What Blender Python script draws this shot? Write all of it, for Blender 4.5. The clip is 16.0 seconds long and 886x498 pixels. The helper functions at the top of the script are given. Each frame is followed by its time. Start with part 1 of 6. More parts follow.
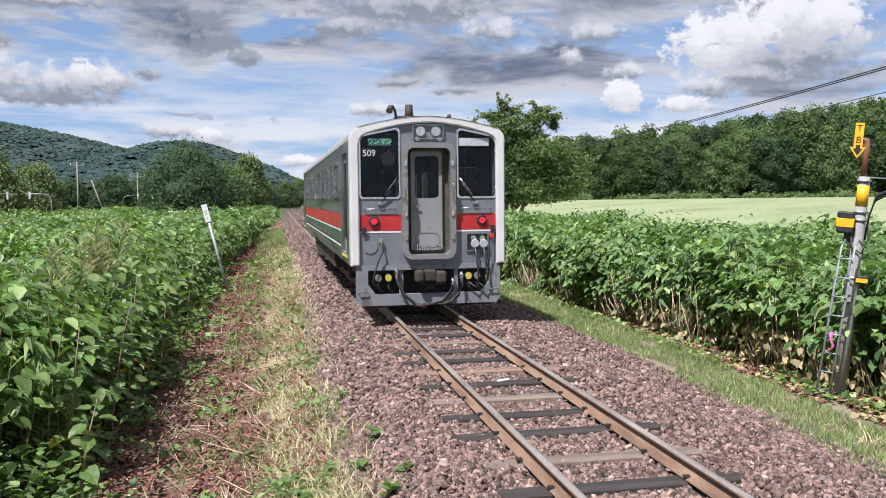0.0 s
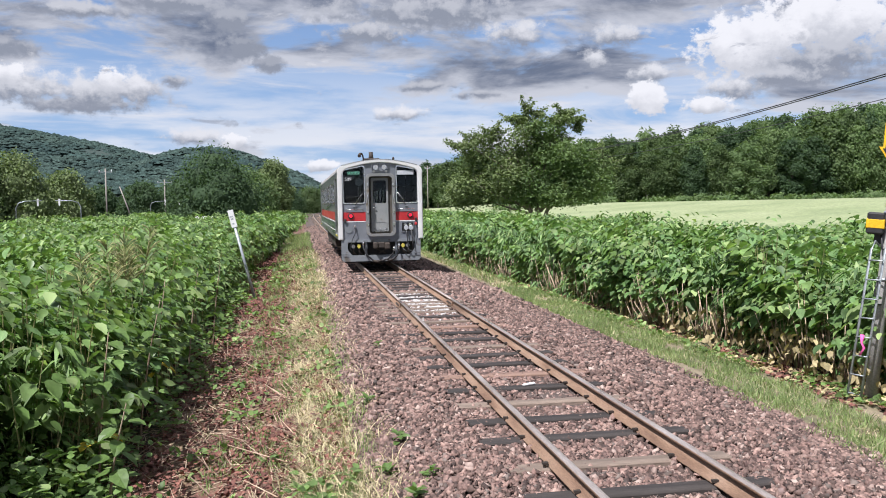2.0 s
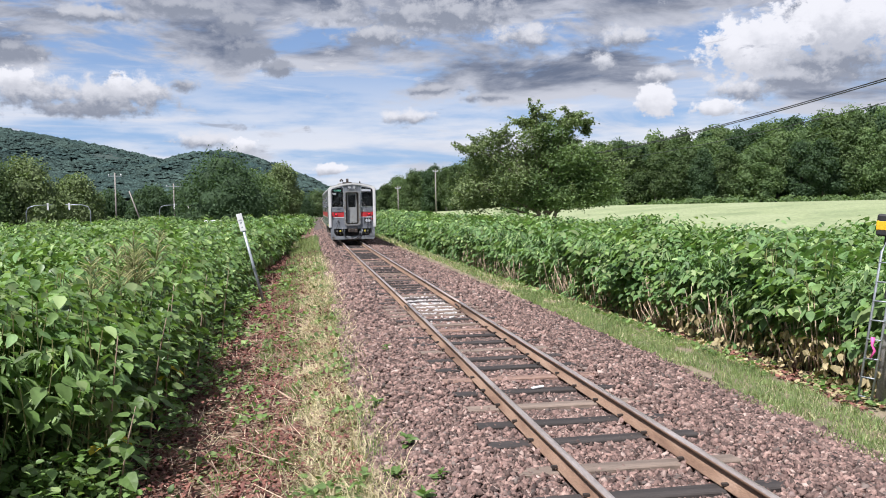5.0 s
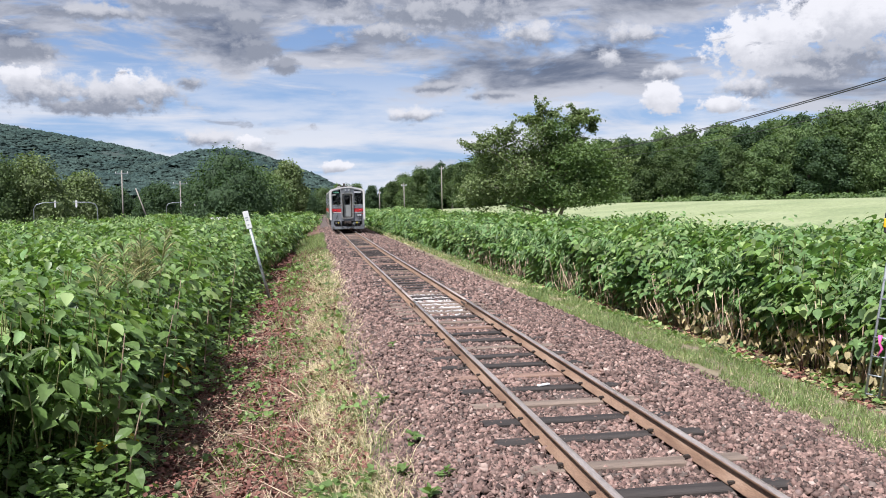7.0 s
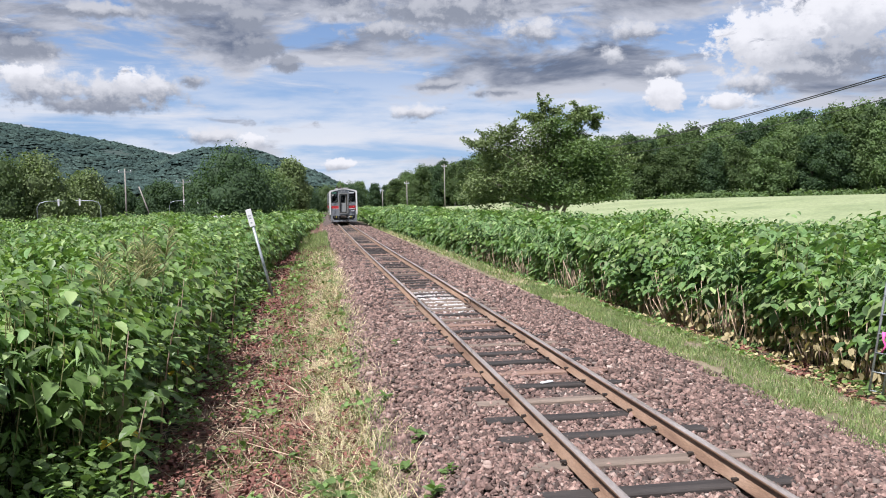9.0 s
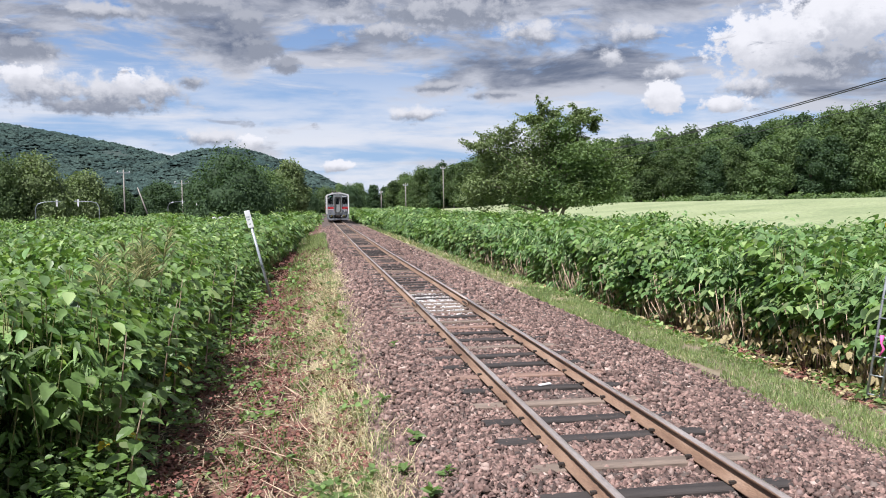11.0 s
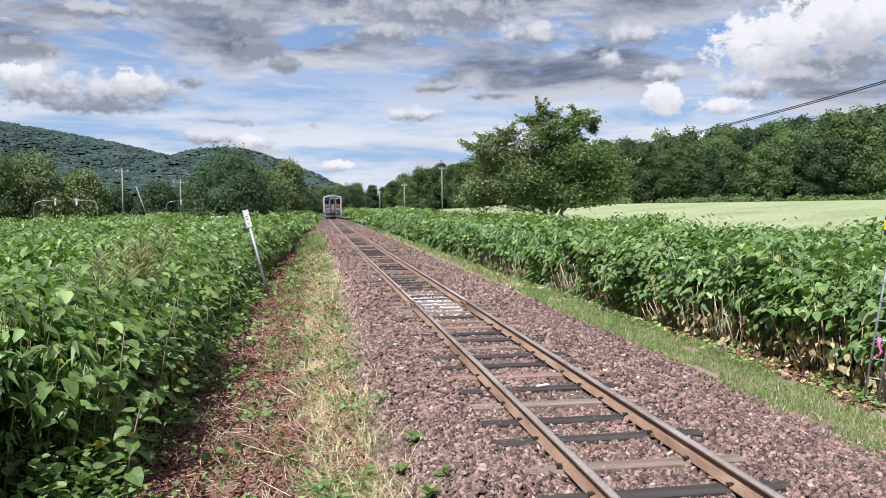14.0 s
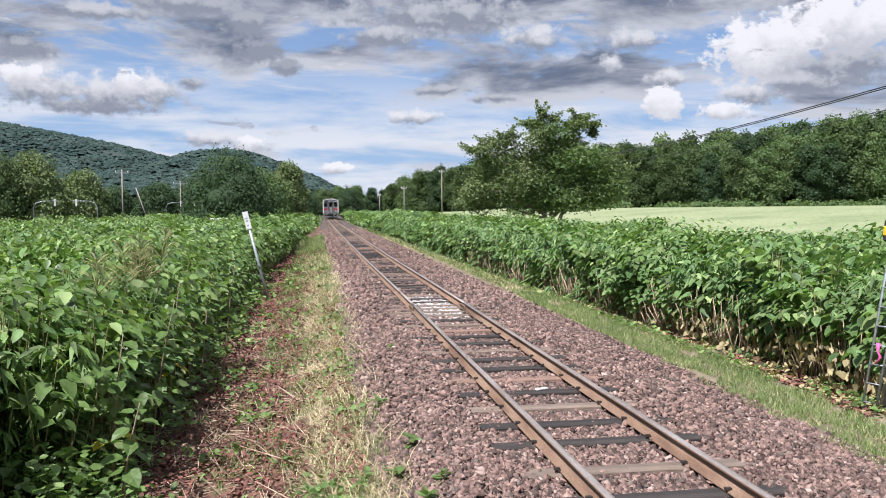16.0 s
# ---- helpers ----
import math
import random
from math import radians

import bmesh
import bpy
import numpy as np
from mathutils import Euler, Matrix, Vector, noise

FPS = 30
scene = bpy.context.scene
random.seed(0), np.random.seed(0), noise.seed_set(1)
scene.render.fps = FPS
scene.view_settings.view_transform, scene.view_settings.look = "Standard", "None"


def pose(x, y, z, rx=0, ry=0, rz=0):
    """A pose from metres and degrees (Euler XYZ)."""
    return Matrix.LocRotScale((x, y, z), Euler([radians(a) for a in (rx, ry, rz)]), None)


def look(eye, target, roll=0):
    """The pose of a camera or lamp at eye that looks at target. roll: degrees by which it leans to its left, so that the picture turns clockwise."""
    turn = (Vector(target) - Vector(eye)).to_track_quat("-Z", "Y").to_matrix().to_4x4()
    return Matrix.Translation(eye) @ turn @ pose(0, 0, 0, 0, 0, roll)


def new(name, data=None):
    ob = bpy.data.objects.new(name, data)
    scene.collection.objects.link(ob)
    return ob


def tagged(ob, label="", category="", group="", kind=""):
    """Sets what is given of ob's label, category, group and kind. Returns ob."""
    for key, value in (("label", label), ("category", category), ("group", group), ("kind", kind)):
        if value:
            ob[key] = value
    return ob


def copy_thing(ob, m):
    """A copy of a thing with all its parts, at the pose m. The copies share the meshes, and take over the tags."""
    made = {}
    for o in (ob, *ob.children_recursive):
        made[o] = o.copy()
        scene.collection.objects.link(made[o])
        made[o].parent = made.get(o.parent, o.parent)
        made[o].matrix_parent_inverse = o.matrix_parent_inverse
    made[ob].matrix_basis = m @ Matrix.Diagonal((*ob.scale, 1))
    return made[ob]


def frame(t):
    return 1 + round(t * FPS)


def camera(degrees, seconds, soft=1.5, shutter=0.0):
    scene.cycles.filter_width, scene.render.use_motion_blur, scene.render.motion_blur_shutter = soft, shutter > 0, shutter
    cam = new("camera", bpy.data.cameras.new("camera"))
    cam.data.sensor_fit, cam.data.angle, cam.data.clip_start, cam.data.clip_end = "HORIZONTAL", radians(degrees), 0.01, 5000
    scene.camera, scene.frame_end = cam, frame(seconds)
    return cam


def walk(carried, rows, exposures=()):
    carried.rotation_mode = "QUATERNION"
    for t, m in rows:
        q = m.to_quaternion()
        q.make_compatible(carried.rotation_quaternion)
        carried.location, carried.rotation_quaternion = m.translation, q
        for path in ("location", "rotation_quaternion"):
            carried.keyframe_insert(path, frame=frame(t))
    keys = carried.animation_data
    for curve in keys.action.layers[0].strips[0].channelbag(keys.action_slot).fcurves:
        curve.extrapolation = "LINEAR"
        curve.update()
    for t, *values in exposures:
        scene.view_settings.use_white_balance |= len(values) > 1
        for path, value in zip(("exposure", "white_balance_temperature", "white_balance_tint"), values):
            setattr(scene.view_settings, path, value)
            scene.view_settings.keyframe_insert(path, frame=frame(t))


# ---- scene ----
# The lens and the hand-held, slowly panning stand of the camera
cam = camera(55.19, 16.0, soft=1.0)
# seconds, x, y, z, turn to the right, tilt down, lean
PATH = [
    (0.0, -2.647, 0.0, 2.105, 11.163, 3.444, 0.528),
    (0.5, -2.647, 0.0, 2.105, 10.643, 3.338, 0.648),
    (1.0, -2.647, 0.0, 2.105, 10.191, 3.284, 0.702),
    (1.5, -2.647, 0.0, 2.105, 9.801, 3.221, 0.847),
    (2.0, -2.647, 0.0, 2.105, 9.505, 3.163, 0.964),
    (2.5, -2.647, 0.0, 2.105, 9.258, 3.123, 1.068),
    (3.0, -2.647, 0.0, 2.105, 9.126, 3.071, 1.051),
    (3.5, -2.647, 0.0, 2.105, 9.111, 2.969, 1.003),
    (4.0, -2.647, 0.0, 2.105, 9.092, 2.879, 1.009),
    (6.5, -2.647, 0.0, 2.105, 8.621, 3.090, 1.174),
    (7.0, -2.647, 0.0, 2.105, 8.542, 3.103, 1.107),
    (7.5, -2.647, 0.0, 2.105, 8.521, 3.087, 1.090),
    (8.0, -2.647, 0.0, 2.105, 8.453, 3.071, 1.088),
    (8.5, -2.647, 0.0, 2.105, 8.364, 3.143, 1.134),
    (9.0, -2.647, 0.0, 2.105, 8.338, 3.265, 1.249),
    (11.5, -2.647, 0.0, 2.105, 8.440, 3.088, 0.966),
    (12.0, -2.647, 0.0, 2.105, 8.410, 3.056, 0.884),
    (12.5, -2.647, 0.0, 2.105, 8.388, 3.095, 0.850),
    (13.0, -2.647, 0.0, 2.105, 8.426, 3.168, 0.865),
    (13.5, -2.647, 0.0, 2.105, 8.477, 3.171, 0.835),
    (14.0, -2.647, 0.0, 2.105, 8.547, 3.104, 0.780),
    (14.5, -2.647, 0.0, 2.105, 8.589, 3.021, 0.725),
    (15.0, -2.647, 0.0, 2.105, 8.586, 2.953, 0.647),
    (15.5, -2.647, 0.0, 2.105, 8.571, 2.906, 0.514),
    (16.0, -2.647, 0.0, 2.105, 8.589, 2.905, 0.447),
]
walk(cam, [(t, pose(x, y, z, 90 - down, 0, -turn) @ pose(0, 0, 0, 0, 0, -lean)) for t, x, y, z, turn, down, lean in PATH],
     exposures=((0.0, 0.64, 6180, 14), (16.0, 0.64, 6180, 14)))

# ---- light ----
SUN_AZ, SUN_EL = -134.0, 58.0      # degrees clockwise from +y, and up
world = bpy.data.worlds.new("sky")
scene.world = world
world.use_nodes = True


class Tree:
    """Short hand for node trees."""

    def __init__(self, nt):
        self.nt = nt
        nt.nodes.clear()

    def node(self, kind, **attrs):
        n = self.nt.nodes.new(kind)
        for k, v in attrs.items():
            setattr(n, k, v)
        return n

    def link(self, value, socket):
        if hasattr(value, "is_output"):
            self.nt.links.new(value, socket)
        else:
            socket.default_value = value

    def math(self, op, a, b=0.0, c=0.0, clamp=False):
        n = self.node("ShaderNodeMath", operation=op, use_clamp=clamp)
        for v, s in zip((a, b, c), n.inputs):
            self.link(v, s)
        return n.outputs[0]

    def ramp(self, value, lo, hi, a=0.0, b=1.0, smooth=True):
        n = self.node("ShaderNodeMapRange", interpolation_type="SMOOTHSTEP" if smooth else "LINEAR")
        for v, s in zip((value, lo, hi, a, b), n.inputs):
            self.link(v, s)
        return n.outputs[0]

    def noise(self, vector, scale, detail=4.0, rough=0.55, lac=2.0, distort=0.0):
        n = self.node("ShaderNodeTexNoise")
        self.link(vector, n.inputs["Vector"])
        n.inputs["Scale"].default_value, n.inputs["Detail"].default_value = scale, detail
        n.inputs["Roughness"].default_value, n.inputs["Lacunarity"].default_value = rough, lac
        n.inputs["Distortion"].default_value = distort
        return n.outputs["Fac"]

    def mix(self, fac, a, b, blend="MIX"):
        n = self.node("ShaderNodeMix", data_type="RGBA", blend_type=blend)
        self.link(fac, n.inputs[0])
        self.link(a, n.inputs[6])
        self.link(b, n.inputs[7])
        return n.outputs[2]

    def xyz(self, x, y, z):
        n = self.node("ShaderNodeCombineXYZ")
        for v, s in zip((x, y, z), n.inputs):
            self.link(v, s)
        return n.outputs[0]


def make_sky():
    t = Tree(world.node_tree)
    out = t.node("ShaderNodeOutputWorld")
    bg = t.node("ShaderNodeBackground")
    bg.inputs["Strength"].default_value = 0.05
    t.link(bg.outputs[0], out.inputs[0])
    sky = t.node("ShaderNodeTexSky", sky_type="NISHITA", sun_disc=False, sun_elevation=radians(SUN_EL), sun_rotation=radians(SUN_AZ % 360))
    sky.air_density, sky.dust_density, sky.ozone_density = 1.0, 0.6, 2.0
    co = t.node("ShaderNodeTexCoord").outputs["Generated"]
    sep = t.node("ShaderNodeSeparateXYZ")
    t.link(co, sep.inputs[0])
    x, y, z = sep.outputs
    az = t.math("ARCTAN2", x, y)
    el = t.math("ARCSINE", z)
    base = t.mix(t.ramp(el, 0.0, 0.45, 0.25, 0.95), (6.4, 8.8, 12.0, 1), t.mix(1.0, sky.outputs[0], (0.56, 0.85, 1.30, 1), "MULTIPLY"))
    # high thin streaks
    p1 = t.xyz(t.math("MULTIPLY_ADD", el, 4.0, t.math("MULTIPLY", az, 2.4)), t.math("MULTIPLY", el, 15.0), 3.1)
    n1 = t.noise(p1, 2.0, 8, 0.6, distort=0.6)
    streak = t.math("MULTIPLY", t.ramp(n1, 0.49, 0.72), 0.85)
    col = t.mix(streak, base, (10.6, 10.8, 11.2, 1))
    # a veil of white low over the horizon
    n2 = t.noise(t.xyz(t.math("MULTIPLY", az, 2.6), t.math("MULTIPLY", el, 14.0), 8.7), 2.0, 6, 0.55)
    veil = t.math("MULTIPLY", t.ramp(n2, 0.36, 0.58), t.ramp(el, 0.19, 0.05, 0.0, 0.9))
    col = t.mix(veil, col, (12.0, 12.1, 12.2, 1))
    # grey broken sheets higher up; overhead, out of view, whitened as added fill light
    n3 = t.noise(t.xyz(t.math("MULTIPLY", az, 3.4), t.math("MULTIPLY", el, 11.0), 1.9), 1.7, 10, 0.58, distort=0.3)
    n3b = t.noise(t.xyz(t.math("MULTIPLY", az, 3.4), t.math("ADD", t.math("MULTIPLY", el, 11.0), -0.16), 1.9), 1.7, 10, 0.58, distort=0.3)
    lift = t.ramp(el, 0.05, 0.24, -0.09, 0.17)
    sheet = t.ramp(t.math("ADD", n3, lift), 0.50, 0.62)
    body = t.ramp(t.math("ADD", n3b, lift), 0.48, 0.76)
    deep = t.mix(t.ramp(el, 0.35, 0.8), (2.1, 2.5, 3.4, 1), (7.5, 7.9, 8.8, 1))
    col = t.mix(t.math("MULTIPLY", sheet, 0.95), col, t.mix(body, (8.8, 9.0, 9.5, 1), deep))
    # heaped clouds: azimuth, elevation, half width, half height (degrees), share of grey at the foot
    heaps = [(8.5, 12.4, 8.5, 1.5, 1.6), (14.5, 11.0, 2.6, 1.1, 1.25), (4.6, 11.2, 3.0, 1.0, 1.5), (-8.0, 12.7, 4.2, .9, 1.7), (-13.0, 12.0, 3.5, .6, 1.5), (-4.4, 11.9, 1.7, 1.1, 1.75),
             (-3.3, 10.1, 2.0, 1.1, 1.9), (-1.7, 9.1, 1.3, .6, 1.85), (-17.4, 9.6, 2.4, .8, 1.75), (21.3, 10.6, 2.2, .8, 1.3), (19.8, 9.1, 1.2, .8, 1.25), (23.4, 8.1, 1.6, .7, 1.2),
             (-13.5, 6.4, 5.6, .7, 1.5), (-16.6, 7.5, 3.4, 1.5, 1.2), (-12.8, 7.2, 2.8, 1.3, 1.25), (-10.0, 7.5, 2.4, 1.3, 1.15), (-17.5, 8.0, 1.4, .8, .5), (-11.6, 7.9, 1.3, .7, .5), (-7.8, 8.0, 1.2, .6, 1.5),
             (33.8, 10.4, 4.2, 2.5, .6), (29.4, 9.5, 3.8, 2.4, .45), (33.6, 8.3, 4.6, 1.7, 1.55), (31.0, 7.3, 3.6, .9, 1.5), (28.4, 6.9, 2.4, .9, 1.2), (23.05, 6.5, 1.5, 1.1, .4), (26.9, 5.9, 1.6, .7, .6),
             (8.6, 7.7, 2.2, .45, 1.6), (12.0, 7.1, 1.8, .4, 1.6), (7.0, 5.9, 2.4, .55, 1.15), (12.4, 3.9, 1.4, .6, .7), (-6.7, 4.4, 2.4, .7, 1.2), (-4.2, 4.1, 1.1, .6, .7), (1.5, 2.5, 1.2, .45, .7),
             (-24.0, 6.0, 4.0, 1.6, 0.6), (44.0, 8.0, 5.0, 3.0, 0.6), (-40.0, 9.0, 6.0, 3.0, 0.6)]
    edge = t.noise(t.xyz(az, t.math("MULTIPLY", el, 1.25), 0.3), 95.0, 8, 0.6)
    puff = t.noise(t.xyz(az, t.math("MULTIPLY", el, 1.2), 5.3), 48.0, 7, 0.58)
    for a, e, w, h, g in heaps:
        dx = t.math("DIVIDE", t.math("SUBTRACT", az, radians(a)), radians(w))
        dy = t.math("DIVIDE", t.math("SUBTRACT", el, radians(e)), radians(h))
        r = t.math("SQRT", t.math("ADD", t.math("MULTIPLY", dx, dx), t.math("MULTIPLY", dy, dy)))
        r = t.math("ADD", r, t.math("MULTIPLY_ADD", puff, -1.7, 0.85))
        r = t.math("ADD", r, t.math("MULTIPLY_ADD", edge, -1.1, 0.55))
        mask = t.ramp(r, 1.04, 0.70 if g <= 1 else 0.35)
        low = t.math("ADD", t.math("MULTIPLY", dy, -1.0), t.math("MULTIPLY_ADD", puff, -2.2, 1.15))
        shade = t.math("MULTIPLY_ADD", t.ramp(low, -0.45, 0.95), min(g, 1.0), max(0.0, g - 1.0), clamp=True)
        col = t.mix(mask, col, t.mix(shade, (13.0, 13.0, 13.1, 1), (4.2, 4.6, 5.4, 1)))
    # small torn scraps between the heaps
    n5 = t.noise(t.xyz(t.math("MULTIPLY", az, 9.0), t.math("MULTIPLY", el, 24.0), 4.4), 1.6, 9, 0.62, distort=0.4)
    scrap = t.math("MULTIPLY", t.ramp(n5, 0.60, 0.70), t.ramp(el, 0.03, 0.09))
    col = t.mix(t.math("MULTIPLY", scrap, 0.75), col, t.mix(t.ramp(n1, 0.42, 0.58), (4.6, 5.0, 5.9, 1), (10.6, 10.7, 10.9, 1)))
    col = t.mix(1.0, col, (0.90, 0.90, 0.90, 1), "MULTIPLY")
    t.link(col, bg.inputs["Color"])


make_sky()
sun = new("sun", bpy.data.lights.new("sun", "SUN"))
sun.data.energy, sun.data.angle, sun.data.color = 5.0, radians(1.0), (1.0, 0.97, 0.93)
_a, _e = radians(SUN_AZ), radians(SUN_EL)
sun.matrix_world = look((0, 0, 60), (-math.sin(_a) * math.cos(_e), -math.cos(_a) * math.cos(_e), 60 - math.sin(_e)))

# ---- materials ----
def material(name, colors, rough=0.7, metal=0.0, scale=4.0, detail=6.0, bump=0.2, fine=60.0, spots=None, island=0.0, obrand=0.0,
             leafy=0.0, spec=0.5, stretch=(1, 1, 1), coat=0.0, dist=0.01, island_mix=None, rough_var=0.12, grain=(0.82, 1.15)):
    """colors: two or three colours between which broad noise moves. spots: (colour, scale, lo, hi) stains of their own.
    island, obrand: how far brightness differs from piece to piece."""
    m = bpy.data.materials.new(name)
    m.use_nodes = True
    t = Tree(m.node_tree)
    out = t.node("ShaderNodeOutputMaterial")
    b = t.node("ShaderNodeBsdfPrincipled")
    tc = t.node("ShaderNodeTexCoord").outputs["Object"]
    mp = t.node("ShaderNodeMapping")
    t.link(tc, mp.inputs[0])
    mp.inputs["Scale"].default_value = stretch
    v = mp.outputs[0]
    n = t.noise(v, scale, detail)
    cr = t.node("ShaderNodeValToRGB")
    t.link(n, cr.inputs[0])
    el = cr.color_ramp.elements
    el[0].position, el[1].position = 0.32, 0.68
    el[0].color, el[1].color = (*colors[0], 1), (*colors[-1], 1)
    if len(colors) == 3:
        mid = el.new(0.5)
        mid.color = (*colors[1], 1)
    col = cr.outputs[0]
    nf = t.noise(v, fine, 3)
    col = t.mix(1.0, col, t.xyz(*[t.ramp(nf, 0.3, 0.7, *grain)] * 3), "MULTIPLY")
    if spots:
        c, s, lo, hi = spots
        col = t.mix(t.ramp(t.noise(v, s, 5, 0.6), lo, hi), col, (*c, 1))
    if island or island_mix:
        rnd = t.node("ShaderNodeNewGeometry").outputs["Random Per Island"]
        if island_mix:
            c, lo, hi = island_mix
            col = t.mix(t.ramp(rnd, lo, hi), col, (*c, 1))
        r2 = t.math("FRACT", t.math("MULTIPLY", rnd, 7.31))
        col = t.mix(1.0, col, t.xyz(*[t.ramp(r2, 0, 1, 1 - island, 1 + island, False)] * 3), "MULTIPLY")
    if obrand:
        rnd = t.node("ShaderNodeObjectInfo").outputs["Random"]
        col = t.mix(1.0, col, t.xyz(*[t.ramp(rnd, 0, 1, 1 - obrand, 1 + obrand, False)] * 3), "MULTIPLY")
    t.link(col, b.inputs["Base Color"])
    t.link(t.ramp(n, 0.3, 0.7, max(rough - rough_var, 0.03), min(rough + rough_var, 1.0)), b.inputs["Roughness"])
    b.inputs["Metallic"].default_value = metal
    b.inputs["Specular IOR Level"].default_value = spec
    b.inputs["Coat Weight"].default_value = coat
    if bump:
        bp = t.node("ShaderNodeBump")
        bp.inputs["Strength"].default_value, bp.inputs["Distance"].default_value = bump, dist
        t.link(t.math("ADD", nf, n), bp.inputs["Height"])
        t.link(bp.outputs[0], b.inputs["Normal"])
    shader = b.outputs[0]
    if leafy:
        tr = t.node("ShaderNodeBsdfTranslucent")
        t.link(t.mix(1.0, col, (1.35, 1.5, 0.75, 1), "MULTIPLY"), tr.inputs[0])
        mx = t.node("ShaderNodeMixShader")
        mx.inputs[0].default_value = leafy
        t.link(shader, mx.inputs[1])
        t.link(tr.outputs[0], mx.inputs[2])
        shader = mx.outputs[0]
    t.link(shader, out.inputs[0])
    return m


def glowing(name, color, strength):
    m = material(name, [color, color], 0.3, bump=0)
    b = next(n for n in m.node_tree.nodes if n.type == "BSDF_PRINCIPLED")
    b.inputs["Emission Color"].default_value = (*color, 1)
    b.inputs["Emission Strength"].default_value = strength
    return m


